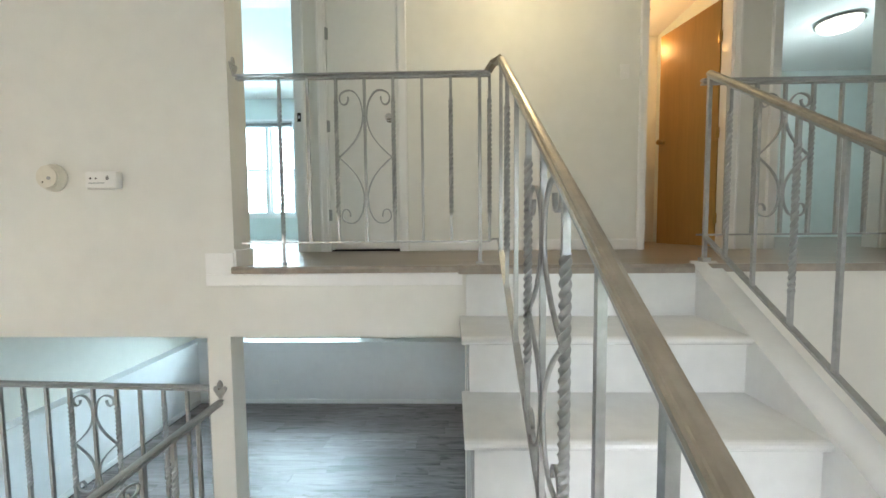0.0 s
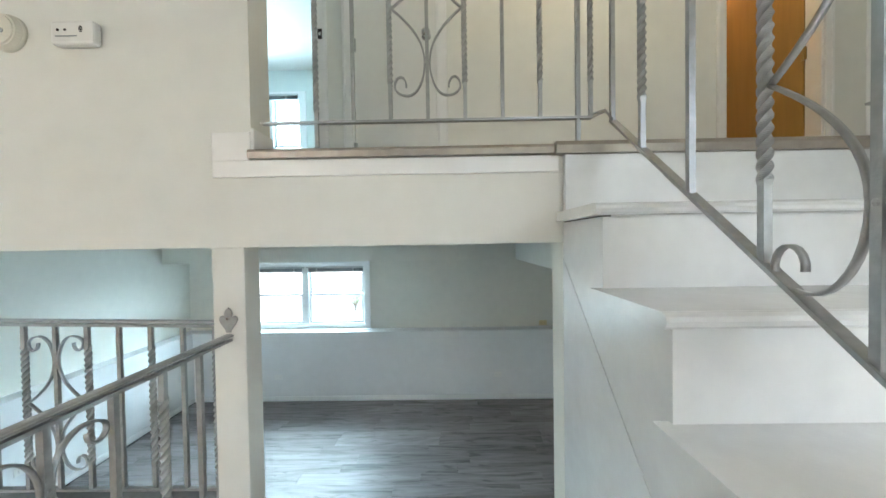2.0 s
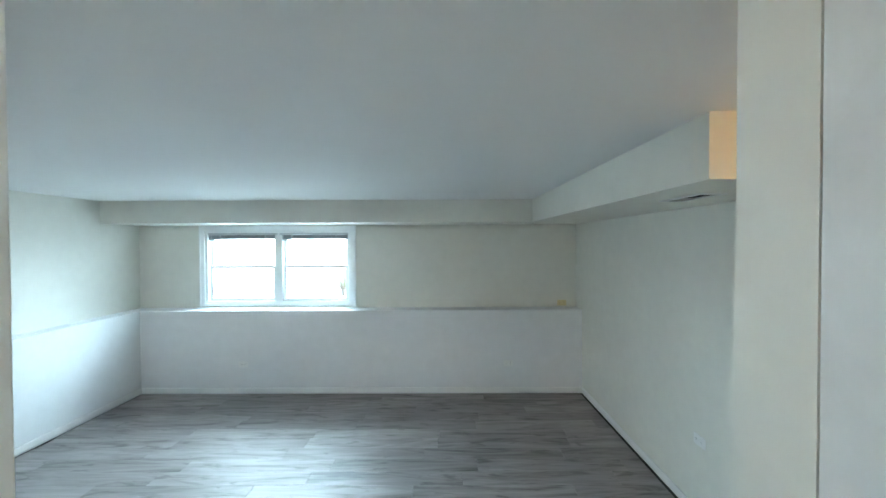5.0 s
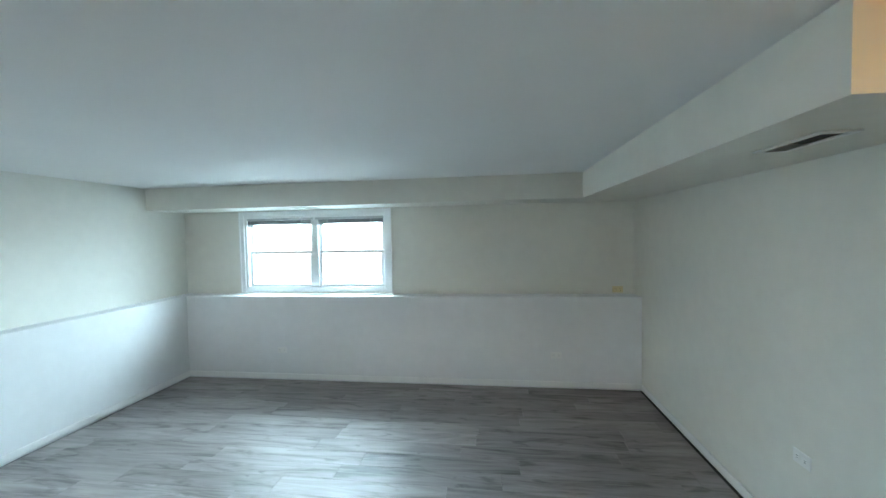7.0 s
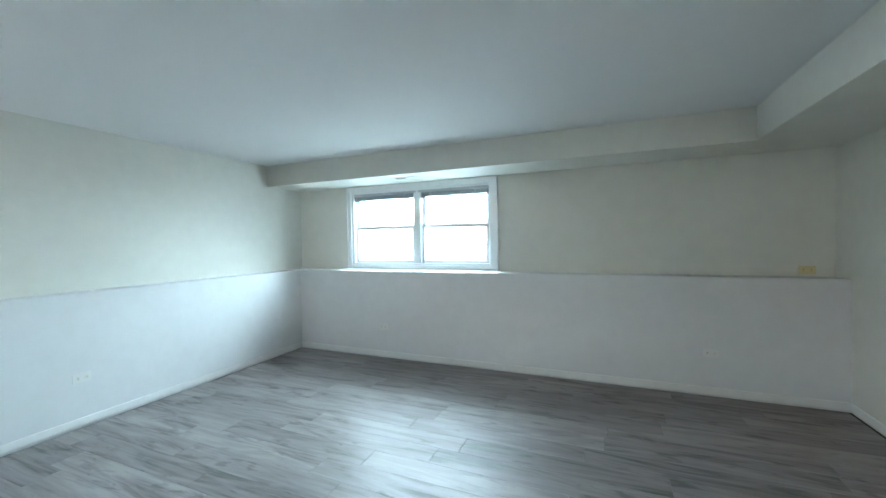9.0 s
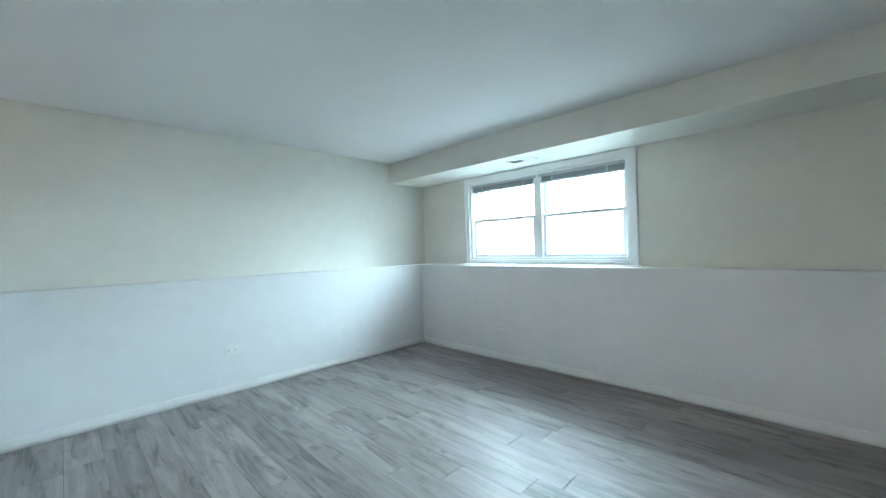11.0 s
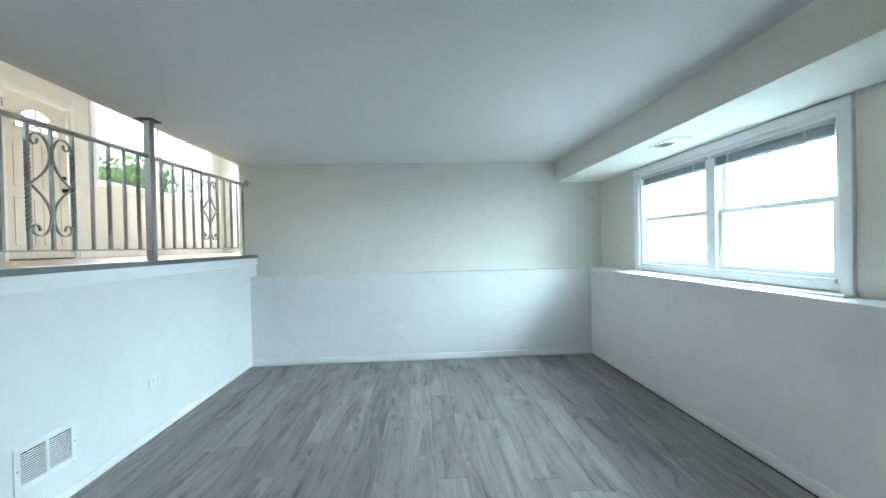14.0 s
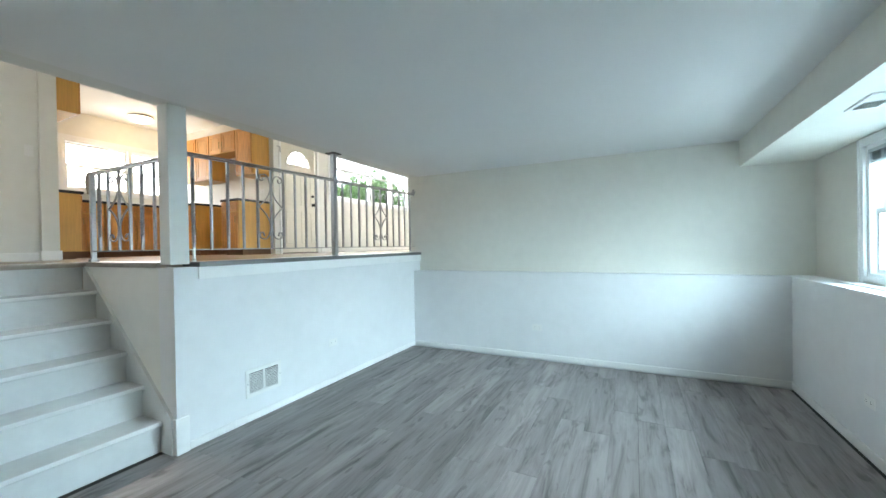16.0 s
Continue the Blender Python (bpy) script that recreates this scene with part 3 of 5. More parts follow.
def railing(name, p0, p1, z0, z1, low, high, spec, label, bar=0.0135, group="iron railings", grow=0.0):
    """A railing from p0 to p1 (x, y), on heights z0 to z1 (its base line at both ends). low, high: bottom bar and handrail over the base line;
    grow: how much higher the handrail is at the far end.
    spec: (distance, kind) with kind 'p' plain, 't' twisted, 'n' newel, 'N' stout newel, 'f' twisted with foot; 's' marks a scroll panel's centre bar."""
    p0, p1 = Vector((*p0, 0)), Vector((*p1, 0))
    d = (p1 - p0)
    length = d.length
    d.normalize()
    slope = (z1 - z0) / length
    normal = Vector((-d.y, d.x, 0))
    ob = thing(name, (p0.x, p0.y, z0), label, "railing", group)

    def base(s):
        return z0 + slope * s

    def over(s):
        return high + grow * s / length

    def point(s, dz):
        p = p0 + d * s
        return (p.x, p.y, base(s) + dz)
    # handrail: a rounded cap over a flat channel
    along = (Vector(point(length, over(length))) - Vector(point(0, over(0)))).normalized()
    up = normal.cross(along).normalized()
    if up.z < 0:
        up = -up
    bm = bmesh.new()
    prof = [(-0.019, -0.012), (0.019, -0.012), (0.023, -0.005), (0.022, 0.003), (0.016, 0.005), (0.014, 0.009), (0.007, 0.012), (-0.007, 0.012), (-0.014, 0.009), (-0.016, 0.005), (-0.022, 0.003), (-0.023, -0.005)]
    lift = 0.9 if abs(slope) > 0.1 else 0.5
    ends = []
    for s in (0.0, length):
        c = Vector(point(s, over(s)))
        ends.append([bm.verts.new(c + normal * a * 0.8 + up * b * lift) for a, b in prof])
    for k in range(len(prof)):
        bm.faces.new((ends[0][k], ends[0][(k + 1) % len(prof)], ends[1][(k + 1) % len(prof)], ends[1][k]))
    bm.faces.new(ends[0][::-1])
    bm.faces.new(ends[1])
    part("handrail", bm, HANDRAIL if abs(slope) > 0.1 else SILVER, ob, "worn silver handrail")
    bm = bmesh.new()
    add_tube(bm, [point(0, over(0) - 0.018), point(length, over(length) - 0.018)], 0.026, 0.010, normal)
    part("channel", bm, SILVER, ob)
    bm = bmesh.new()
    add_tube(bm, [point(0, low), point(length, low)], 0.026, 0.009, normal)
    part("bottom_rail", bm, SILVER, ob)
    scrolls = []
    for s, kind in spec:
        x, y, _ = point(s, 0)
        za, zb = base(s) + low, base(s) + over(s) - 0.016
        if kind in "nN":
            za = base(s)
            half = 0.016 if kind == "N" else bar * 0.62
            nb = box_bm(x - half, x + half, y - half, y + half, za, zb, 0.0015)
            newel = part("newel", nb, SILVER, ob)
            fb = box_bm(x - half - 0.012, x + half + 0.012, y - half - 0.012, y + half + 0.012, za, za + 0.022, 0.004)
            part("foot", fb, SILVER, newel)
            continue
        if kind == "f":
            za = base(s)
        if kind in "tf":
            b = part("baluster", twisted_bm((x, y), za, zb, bar), SILVER, ob, "twisted iron baluster")
            if kind == "f":
                part("foot", add_ball(add_cyl(bmesh.new(), (x, y, za), (x, y, za + 0.012), 0.018, 0.014), (x, y, za + 0.02), 0.014), SILVER, b)
        else:
            part("baluster", box_bm(x - bar * 0.5, x + bar * 0.5, y - bar * 0.5, y + bar * 0.5, za, zb), SILVER, ob)
        if kind == "s":
            scrolls.append(s)
    for s in scrolls:
        gaps = [abs(q - s) for q, kind in spec if kind != "s"]
        w = min(gaps) - bar * 0.4
        h = (over(s) - low) * 0.79
        zc = (low + over(s)) / 2 + (-0.008 if abs(slope) > 0.1 else 0.008)
        for side in (1, -1):
            for flip in (1, -1):
                pts = [point(s + a, zc - slope * a + b * flip) for a, b in scroll_points(w, h, side)]
                bm = bmesh.new()
                add_tube(bm, pts, 0.0125, 0.0062, normal)
                part("scroll", smooth_bm(bm), SILVER, ob, "curled flat-iron scroll")
        for dz in (h * 0.31, -h * 0.31):
            c = Vector(point(s, zc + dz))
            part("collar", add_ball(bmesh.new(), c, 0.011, 1, 1, 0.8, 10), SILVER, ob)
    return ob


def smooth_bm(bm):
    for f in bm.faces:
        f.smooth = True
    return bm


def fleur(place, normal, along):
    """A cast leaf-shaped plate with a screw, where a handrail meets a wall."""
    n, a = Vector(normal), Vector(along)
    ob = thing("railing_bracket", place, "cast silver three-lobed wall bracket with screw", "bracket", "railing brackets")
    half = [(0.0, 0.062), (0.010, 0.054), (0.016, 0.040), (0.014, 0.026), (0.024, 0.030), (0.034, 0.026), (0.037, 0.014), (0.030, 0.0), (0.020, -0.014), (0.012, -0.026), (0.008, -0.036)]
    out = half + [(-x, z) for x, z in reversed(half[1:])]
    bm = bmesh.new()
    c = Vector(place)
    f0 = [bm.verts.new(c + a * x + Vector((0, 0, z)) + n * 0.001) for x, z in out]
    f1 = [bm.verts.new(c + a * x * 0.92 + Vector((0, 0, z * 0.94)) + n * 0.007) for x, z in out]
    k = len(out)
    for i in range(k):
        bm.faces.new((f0[i], f0[(i + 1) % k], f1[(i + 1) % k], f1[i]))
    bm.faces.new(f0[::-1])
    bm.faces.new(f1)
    part("leaf_plate", bm, SILVER, ob)
    part("screw", add_ball(bmesh.new(), c + n * 0.008 + Vector((0, 0, 0.020)), 0.007), CHROME, ob)
    return ob


def spread_spec(kinds, s0, ds):
    return [(s0 + ds * i, k) for i, k in enumerate(kinds)]


# landing edge, level
railing("landing_railing", (-0.70, A0 + 0.05), (0.585, A0 + 0.05), UP, UP, 0.125, 0.975, spread_spec("fptstptn", 0.215, 0.1455) + [(1.283, "t")], "silver wrought-iron landing railing with twisted bars and scrolls")
fleur((-0.719, A0 + 0.05, UP + 1.01), (1, 0, 0), (0, 1, 0))
# beside the upper stairs, sloped
SL = 0.72
railing("stair_railing", (0.628, A0 - 0.04), (0.628, 0.22), 1.522, 1.522 - SL * (A0 - 0.26), 0.0, 0.915,
        [(0.0, "p"), (0.21, "t"), (0.445, "p"), (0.667, "t"), (0.863, "s"), (1.063, "t"), (1.255, "p"), (1.455, "t"), (1.64, "p"), (1.81, "p")],
        "silver wrought-iron stair railing with twisted bars and scrolls", bar=0.0158, grow=0.10)
kink = bpy.data.objects["stair_railing"]
for za, zb, w, t, m in ((UP + 0.125, 1.522, 0.026, 0.009, SILVER), (UP + 0.975, 2.437, 0.040, 0.022, HANDRAIL)):
    kb = bmesh.new()
    add_tube(kb, [(0.575, A0 + 0.05, za), (0.600, A0 + 0.045, max(za, zb) + 0.012), (0.624, A0 + 0.012, max(za, zb) + 0.014), (0.628, A0 - 0.045, zb)], w, t, (0.55, 0.83, 0))
    part("rail_bend", kb, m, kink)
railing("stair_railing", (SX1 + 0.04, A0 - 0.03), (SX1 + 0.04, 0.22), UP + 0.02, UP + 0.02 - SL_UP * (A0 - 0.25), 0.125, 0.90,
        [(0.0, "n"), (0.14, "t"), (0.30, "p"), (0.48, "t"), (0.65, "p"), (0.83, "t"), (1.01, "s"), (1.19, "t"), (1.36, "p"), (1.53, "t"), (1.70, "p")],
        "silver wrought-iron stair railing along the stringer")
railing("landing_railing", (SX1 + 0.035, A0 + 0.02), (3.19, A0 + 0.02), UP, UP, 0.15, 0.905, spread_spec("ptstptptptp", 0.13, 0.135), "silver wrought-iron landing railing above the cream wall")
# half wall of the main level
railing("half_wall_railing", (POST0 - 0.005, A1 - 0.07), (-2.345, A1 - 0.07), 0.006, 0.006, 0.085, 0.772, spread_spec("fptptstptpt", 0.045, 0.1315), "silver wrought-iron railing on the half wall", bar=0.0155, grow=0.03)
railing("half_wall_railing", (-2.405, A1 - 0.07), (LW, A1 - 0.07), 0.006, 0.006, 0.085, 0.80, spread_spec("tptptstptpf", 0.10, 0.1385), "silver wrought-iron railing on the half wall", bar=0.0155, grow=0.035)
fleur((LW + 0.001, A1 - 0.07, 0.85), (1, 0, 0), (0, 1, 0))
# beside the stairwell
railing("stairwell_railing", (POST1 - 0.075, A0 - 0.002), (POST1 - 0.075, 0.975), 0.006, 0.006, 0.085, 0.738,
        [(0.178, "p"), (0.343, "t"), (0.508, "p"), (0.673, "s"), (0.838, "p"), (0.985, "t"), (1.10, "N")], "silver wrought-iron railing beside the stairwell", bar=0.0165)
well_rail = bpy.data.objects["stairwell_railing"]
curl = bmesh.new()
add_tube(curl, [(POST1 - 0.075, 0.985, 0.742), (POST1 - 0.075, 0.945, 0.738), (POST1 - 0.075, 0.915, 0.715), (POST1 - 0.075, 0.905, 0.675), (POST1 - 0.075, 0.915, 0.635), (POST1 - 0.075, 0.935, 0.605), (POST1 - 0.075, 0.940, 0.570)], 0.030, 0.016, (1, 0, 0))
part("rail_end", smooth_bm(curl), HANDRAIL, well_rail, "down-curved end of the handrail")
fleur((POST1 - 0.075, A0 - 0.001, 0.79), (0, -1, 0), (1, 0, 0))

pole = thing("steel_pole", (-2.375, A1 - 0.07, 0.006), "grey painted square steel support pole", "pole")
part("shaft", box_bm(-2.40, -2.35, A1 - 0.095, A1 - 0.045, 0.006, LCEIL - 0.008, 0.003), SILVER, pole)
part("top_plate", box_bm(-2.435, -2.315, A1 - 0.13, A1 - 0.01, LCEIL - 0.010, LCEIL - 0.001), DARK, pole, "dark steel top plate")

# ---- windows ----


def window(name, y, out, x0, x1, z0, z1, splits, casing=0.085, rail=0.5, label="white vinyl double-hung window", stool=True, cas_top=True, post=0.028):
    """A window in a wall along x whose inner face is at y; out is the sign of y towards outdoors. splits: borders of the units, as shares."""
    ob = thing(name, ((x0 + x1) / 2, y, z0), label, "window", kind="structure")

    def slab(pname, a0, a1, d0, d1, b0, b1, mat, parent, bevel=0.003, lab=""):
        ya, yb = sorted((y + out * d0, y + out * d1))
        return part(pname, box_bm(a0, a1, ya, yb, b0, b1, bevel), mat, parent, lab)
    if casing:
        c = casing
        slab("casing", x0 - c, x0 + 0.004, -0.018, 0.0, z0 - (0.056 if stool else c), z1 + (c if cas_top else 0), VINYL, ob)
        slab("casing", x1 - 0.004, x1 + c, -0.018, 0.0, z0 - (0.056 if stool else c), z1 + (c if cas_top else 0), VINYL, ob)
        slab("casing", x0 + 0.004, x1 - 0.004, -0.017, 0.0, z1 - 0.004, z1 + c, VINYL, ob)
        slab("casing", x0 + 0.004, x1 - 0.004, -0.017, 0.0, z0 - c * 0.6, z0 + 0.004, VINYL, ob)
        slab("casing_bead", x0 - c - 0.006, x0 - c + 0.012, -0.024, -0.001, z0 - (0.056 if stool else c), z1 + c, VINYL, ob)
        slab("casing_bead", x1 + c - 0.012, x1 + c + 0.006, -0.024, -0.001, z0 - (0.056 if stool else c), z1 + c, VINYL, ob)
    f = 0.035
    slab("frame", x0, x0 + f, 0.004, 0.13, z0, z1, VINYL, ob)
    slab("frame", x1 - f, x1, 0.004, 0.13, z0, z1, VINYL, ob)
    slab("frame", x0 + f, x1 - f, 0.004, 0.13, z1 - f, z1, VINYL, ob)
    slab("sill", x0 + f, x1 - f, -0.01, 0.13, z0 - 0.002, z0 + 0.028, VINYL, ob)
    for i, (sa, sb) in enumerate(zip(splits, splits[1:])):
        a, b = x0 + (x1 - x0) * sa, x0 + (x1 - x0) * sb
        if i:
            slab("mullion", a - post, a + post, 0.002, 0.13, z0 + 0.026, z1 - f, VINYL, ob)
        a, b = max(a + post, x0 + f), min(b - post, x1 - f)
        zm = z0 + (z1 - z0) * rail
        for low in (True, False):
            d0, d1 = (0.035, 0.065) if low else (0.07, 0.10)
            za, zb = (z0 + 0.028, zm + 0.018) if low else (zm - 0.018, z1 - f)
            s = 0.034
            sash = slab("sash", a, a + s, d0, d1, za, zb, VINYL, ob, 0.002)
            slab("stile", b - s, b, d0, d1, za, zb, VINYL, sash, 0.002)
            slab("rail", a + s, b - s, d0, d1, za, za + s, VINYL, sash, 0.002)
            slab("rail", a + s, b - s, d0, d1, zb - s, zb, VINYL, sash, 0.002)
            pane = slab("pane", a + s - 0.004, b - s + 0.004, (d0 + d1) / 2 - 0.002, (d0 + d1) / 2 + 0.002, za + s - 0.004, zb - s + 0.004, GLASS, sash, 0)
            pane.visible_shadow = False
        slab("sash_lock", (a + b) / 2 - 0.025, (a + b) / 2 + 0.025, 0.022, 0.036, zm + 0.006, zm + 0.020, VINYL, ob, 0.003)
    return ob


def blind(x0, x1, y, z1, drop, label):
    """A raised mini blind: headrail, a stack of slats, the bottom rail, ladder tapes."""
    ob = thing("window_blind", ((x0 + x1) / 2, y, z1), label, "blind", "raised window blinds")
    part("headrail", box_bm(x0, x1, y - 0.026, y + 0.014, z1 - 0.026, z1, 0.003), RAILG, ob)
    n = 12
    for i in range(n):
        z = z1 - 0.030 - (drop - 0.045) * i / n
        bm = bmesh.new()
        add_prism(bm, [(y - 0.016, z - 0.0022), (y - 0.004, z + 0.0024), (y + 0.010, z - 0.0022), (y + 0.010, z - 0.0030), (y - 0.004, z - 0.0006), (y - 0.016, z - 0.0030)], x0 + 0.006, x1 - 0.006, "x")
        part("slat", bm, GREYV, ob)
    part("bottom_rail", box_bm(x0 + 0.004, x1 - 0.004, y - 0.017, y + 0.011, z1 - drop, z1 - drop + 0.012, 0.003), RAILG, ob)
    for s in (0.18, 0.82):
        x = x0 + (x1 - x0) * s
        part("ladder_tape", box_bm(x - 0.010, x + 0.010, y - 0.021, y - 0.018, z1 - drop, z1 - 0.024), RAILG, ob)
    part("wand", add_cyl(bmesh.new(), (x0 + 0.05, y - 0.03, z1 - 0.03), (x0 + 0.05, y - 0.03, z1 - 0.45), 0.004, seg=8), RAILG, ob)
    return ob


window("window_1", LN, 1, -3.15, -1.25, -0.19, 0.755, (0, 0.505, 1), casing=0.058, post=0.046)
solid("trim_window_stool", box_bm(-3.24, -1.16, LN - 0.11, LN - 0.018, LEDGE, LEDGE + 0.012, 0.003), VINYL, "white window stool on the ledge", "trim")
blind(-3.110, -2.205, LN + 0.022, 0.722, 0.098, "white mini blind pulled up in the window")
blind(-2.175, -1.290, LN + 0.022, 0.722, 0.098, "white mini blind pulled up in the window")
window("window_2", FRONT, -1, -8.45, -5.35, 1.13, 2.42, (0, 0.28, 0.56, 1), casing=0.09, stool=False, label="white picture window beside the front door")
window("window_3", KSOUTH, -1, -3.85, -2.12, 1.14, 1.98, (0, 0.45, 1), casing=0.07, stool=False, label="white kitchen window over the counter")
window("window_4", 6.6, 1, -3.3, -2.22, 1.84, 3.38, (0, 0.55, 1), casing=0.07, stool=False, label="white bedroom window with a raised blind")
blind(-3.26, -2.26, 6.60 - 0.03, 3.40, 0.09, "grey mini blind pulled up over the bedroom window")
# Unseen window, assumed from the bright risers, put in for light on the stairs.
window("window_5", FRONT - 0.05, -1, 0.35, 2.35, 0.9, 2.3, (0, 0.5, 1), casing=0.09, stool=False, label="unseen white window added in the front wall")

# ---- doors ----


def casing_set(name, x0, x1, z0, z1, y, w=0.058, label="white painted door casing"):
    """Casing on a wall face at y (facing south) round an opening, with the jamb lining."""
    ob = thing(name, ((x0 + x1) / 2, y, z0), label, "door frame", kind="structure")
    for a, b in ((x0 - w, x0 + 0.003), (x1 - 0.003, x1 + w)):
        part("casing", box_bm(a, b, y - 0.016, y, z0, z1 + w, 0.004), TRIM, ob)
        mid = a + 0.012 if a < x0 - 0.01 else b - 0.012
        part("casing_bead", box_bm(mid - 0.008, mid + 0.008, y - 0.024, y - 0.015, z0, z1 + w, 0.003), TRIM, ob)
    part("casing", box_bm(x0 + 0.003, x1 - 0.003, y - 0.016, y, z1, z1 + w, 0.004), TRIM, ob)
    part("jamb", box_bm(x0, x0 + 0.016, y + 0.001, y + 0.121, z0, z1), TRIM, ob)
    part("jamb", box_bm(x1 - 0.016, x1, y + 0.001, y + 0.121, z0, z1), TRIM, ob)
    part("stop", box_bm(x0 + 0.016, x0 + 0.026, y + 0.055, y + 0.085, z0, z1), TRIM, ob)
    part("head", box_bm(x0 + 0.016, x1 - 0.016, y + 0.001, y + 0.121, z1 - 0.016, z1), TRIM, ob)
    return ob


def hinge(parent, x, y, z, mat):
    bm = box_bm(x - 0.018, x + 0.018, y - 0.004, y + 0.004, z - 0.045, z + 0.045, 0.001)
    add_cyl(bm, (x, y - 0.006, z - 0.047), (x, y - 0.006, z + 0.047), 0.006, seg=10)
    part("hinge", bm, mat, parent)


def knob(parent, c, direction, mat, r=0.027):
    d = Vector(direction)
    c = Vector(c)
    bm = add_cyl(bmesh.new(), c, c + d * 0.008, r * 1.05, r * 0.95, 20)
    add_cyl(bm, c + d * 0.006, c + d * 0.040, r * 0.42, seg=14)
    add_ball(bm, c + d * 0.052, r, 1 if not d.x else 0.75, 1 if not d.y else 0.75, 1, 18)
    part("door_knob", smooth_bm(bm), mat, parent)


# linen closet
casing_set("trim_closet_casing", -0.628, -0.021, UP, UP + 2.04, HALL)
cd = thing("door_1", (-0.32, HALL + 0.02, UP), "narrow white flush closet door, closed", "door", kind="structure")
leaf = part("leaf", box_bm(-0.609, -0.040, HALL + 0.012, HALL + 0.046, UP + 0.022, UP + 2.02, 0.002), DOORW, cd)
# Black strip on the floor, painted shade for the space below the leaf.
part("gap", box_bm(-0.609, -0.040, HALL + 0.03, HALL + 0.10, UP + 0.0005, UP + 0.012), BLACK, cd, "black strip painting the shade under the door")
knob(cd, (-0.105, HALL + 0.012, UP + 1.075), (0, -1, 0), CHROME, 0.031)
for hz in (0.30, 1.02, 1.75):
    hinge(cd, -0.612, HALL + 0.006, UP + hz, SILVER)
# bedroom opening with its door swung away
casing_set("trim_bedroom_casing", -1.70, -0.866, UP, UP + 2.04, HALL, 0.075)
sp = thing("latch_plate", (-0.835, HALL - 0.017, UP + 1.09), "small black latch plate on the white door casing", "latch")
part("plate", box_bm(-0.850, -0.820, HALL - 0.021, HALL - 0.0165, UP + 1.055, UP + 1.125, 0.001), DARK, sp)
part("latch_hole", box_bm(-0.842, -0.828, HALL - 0.0225, HALL - 0.0205, UP + 1.078, UP + 1.102), CHROME, sp)
# amber door, standing open into the small room
casing_set("trim_amber_door_casing", 1.935, 2.610, UP, UP + 2.04, HALL, 0.055)
ad = thing("door_2", (2.585, HALL + 0.125, UP), "amber-stained flush wooden door standing open", "door", kind="structure")
part("leaf", box_bm(2.585 - 0.64, 2.585, HALL + 0.127, HALL + 0.160, UP + 0.015, UP + 2.02, 0.002), ORANGE, ad)
knob(ad, (2.585 - 0.585, HALL + 0.127, UP + 1.0), (0, -1, 0), BRASS, 0.025)
knob(ad, (2.585 - 0.585, HALL + 0.160, UP + 1.0), (0, 1, 0), BRASS, 0.025)
for hz in (0.25, 0.95, 1.72):
    hinge(ad, 2.589, HALL + 0.122, UP + hz, BRASS)
ad.rotation_euler = (0, 0, radians(-77))
casing_set("trim_spare_casing", 2.968, 3.81, UP, UP + 2.04, HALL, 0.075)

# front door with a half-round light
FD0, FD1, FDH = -4.92, -4.09, 2.05
fd = thing("door_3", ((FD0 + FD1) / 2, FRONT - 0.05, 0.0), "cream panelled front door with a half-round light", "door", kind="structure")


def front_leaf():
    """The leaf with its half-round opening cut through."""
    bm = bmesh.new()
    cx, r, zc = (FD0 + FD1) / 2, 0.285, 1.63
    arc = [(cx + r * math.cos(math.pi * i / 20), zc + r * math.sin(math.pi * i / 20)) for i in range(21)]
    y0, y1 = FRONT - 0.075, FRONT - 0.03
    # below the light
    add_prism(bm, [(FD0 + 0.01, 0.02), (FD1 - 0.01, 0.02), (FD1 - 0.01, zc), (FD0 + 0.01, zc)], y0, y1, "y")
    # round the light, in wedges out to the edge
    top = FDH - 0.01
    for (ax, az), (bx, bz) in zip(arc, arc[1:]):
        def edge(px, pz):
            dx, dz = px - cx, pz - zc
            k = min(((FD1 - 0.01 - cx) / dx) if dx > 1e-6 else 9e9, ((FD0 + 0.01 - cx) / dx) if dx < -1e-6 else 9e9, ((top - zc) / dz) if dz > 1e-6 else 9e9)
            return (cx + dx * k, zc + dz * k)
        ea, eb = edge(ax, az), edge(bx, bz)
        quad = [(ax, az), ea]
        if abs(ea[0] - eb[0]) > 1e-4 and abs(ea[1] - eb[1]) > 1e-4:
            quad.append((ea[0] if abs(ea[1] - top) > 1e-4 else eb[0], top))
        quad += [eb, (bx, bz)]
        add_prism(bm, quad, y0, y1, "y")
    bmesh.ops.remove_doubles(bm, verts=bm.verts[:], dist=1e-5)
    return bm, cx, r, zc


leaf_bm, FCX, FR, FZC = front_leaf()
fleaf = part("leaf", leaf_bm, DOORC, fd)
for pz0, pz1 in ((0.18, 0.78), (0.90, 1.48)):
    for px0, px1 in ((FD0 + 0.11, FCX - 0.05), (FCX + 0.05, FD1 - 0.11)):
        for q in ((px0, px1, pz0, pz0 + 0.02), (px0, px1, pz1 - 0.02, pz1), (px0, px0 + 0.02, pz0 + 0.02, pz1 - 0.02), (px1 - 0.02, px1, pz0 + 0.02, pz1 - 0.02)):
            part("panel_moulding", box_bm(q[0], q[1], FRONT - 0.031, FRONT - 0.022, q[2], q[3], 0.003), DOORC, fd)
fan = bmesh.new()
add_prism(fan, [(FCX + FR * math.cos(math.pi * i / 20), FZC + FR * math.sin(math.pi * i / 20)) for i in range(21)], FRONT - 0.056, FRONT - 0.050, "y")
pane = part("fanlight_pane", fan, GLASS, fd)
pane.visible_shadow = False
ring = bmesh.new()
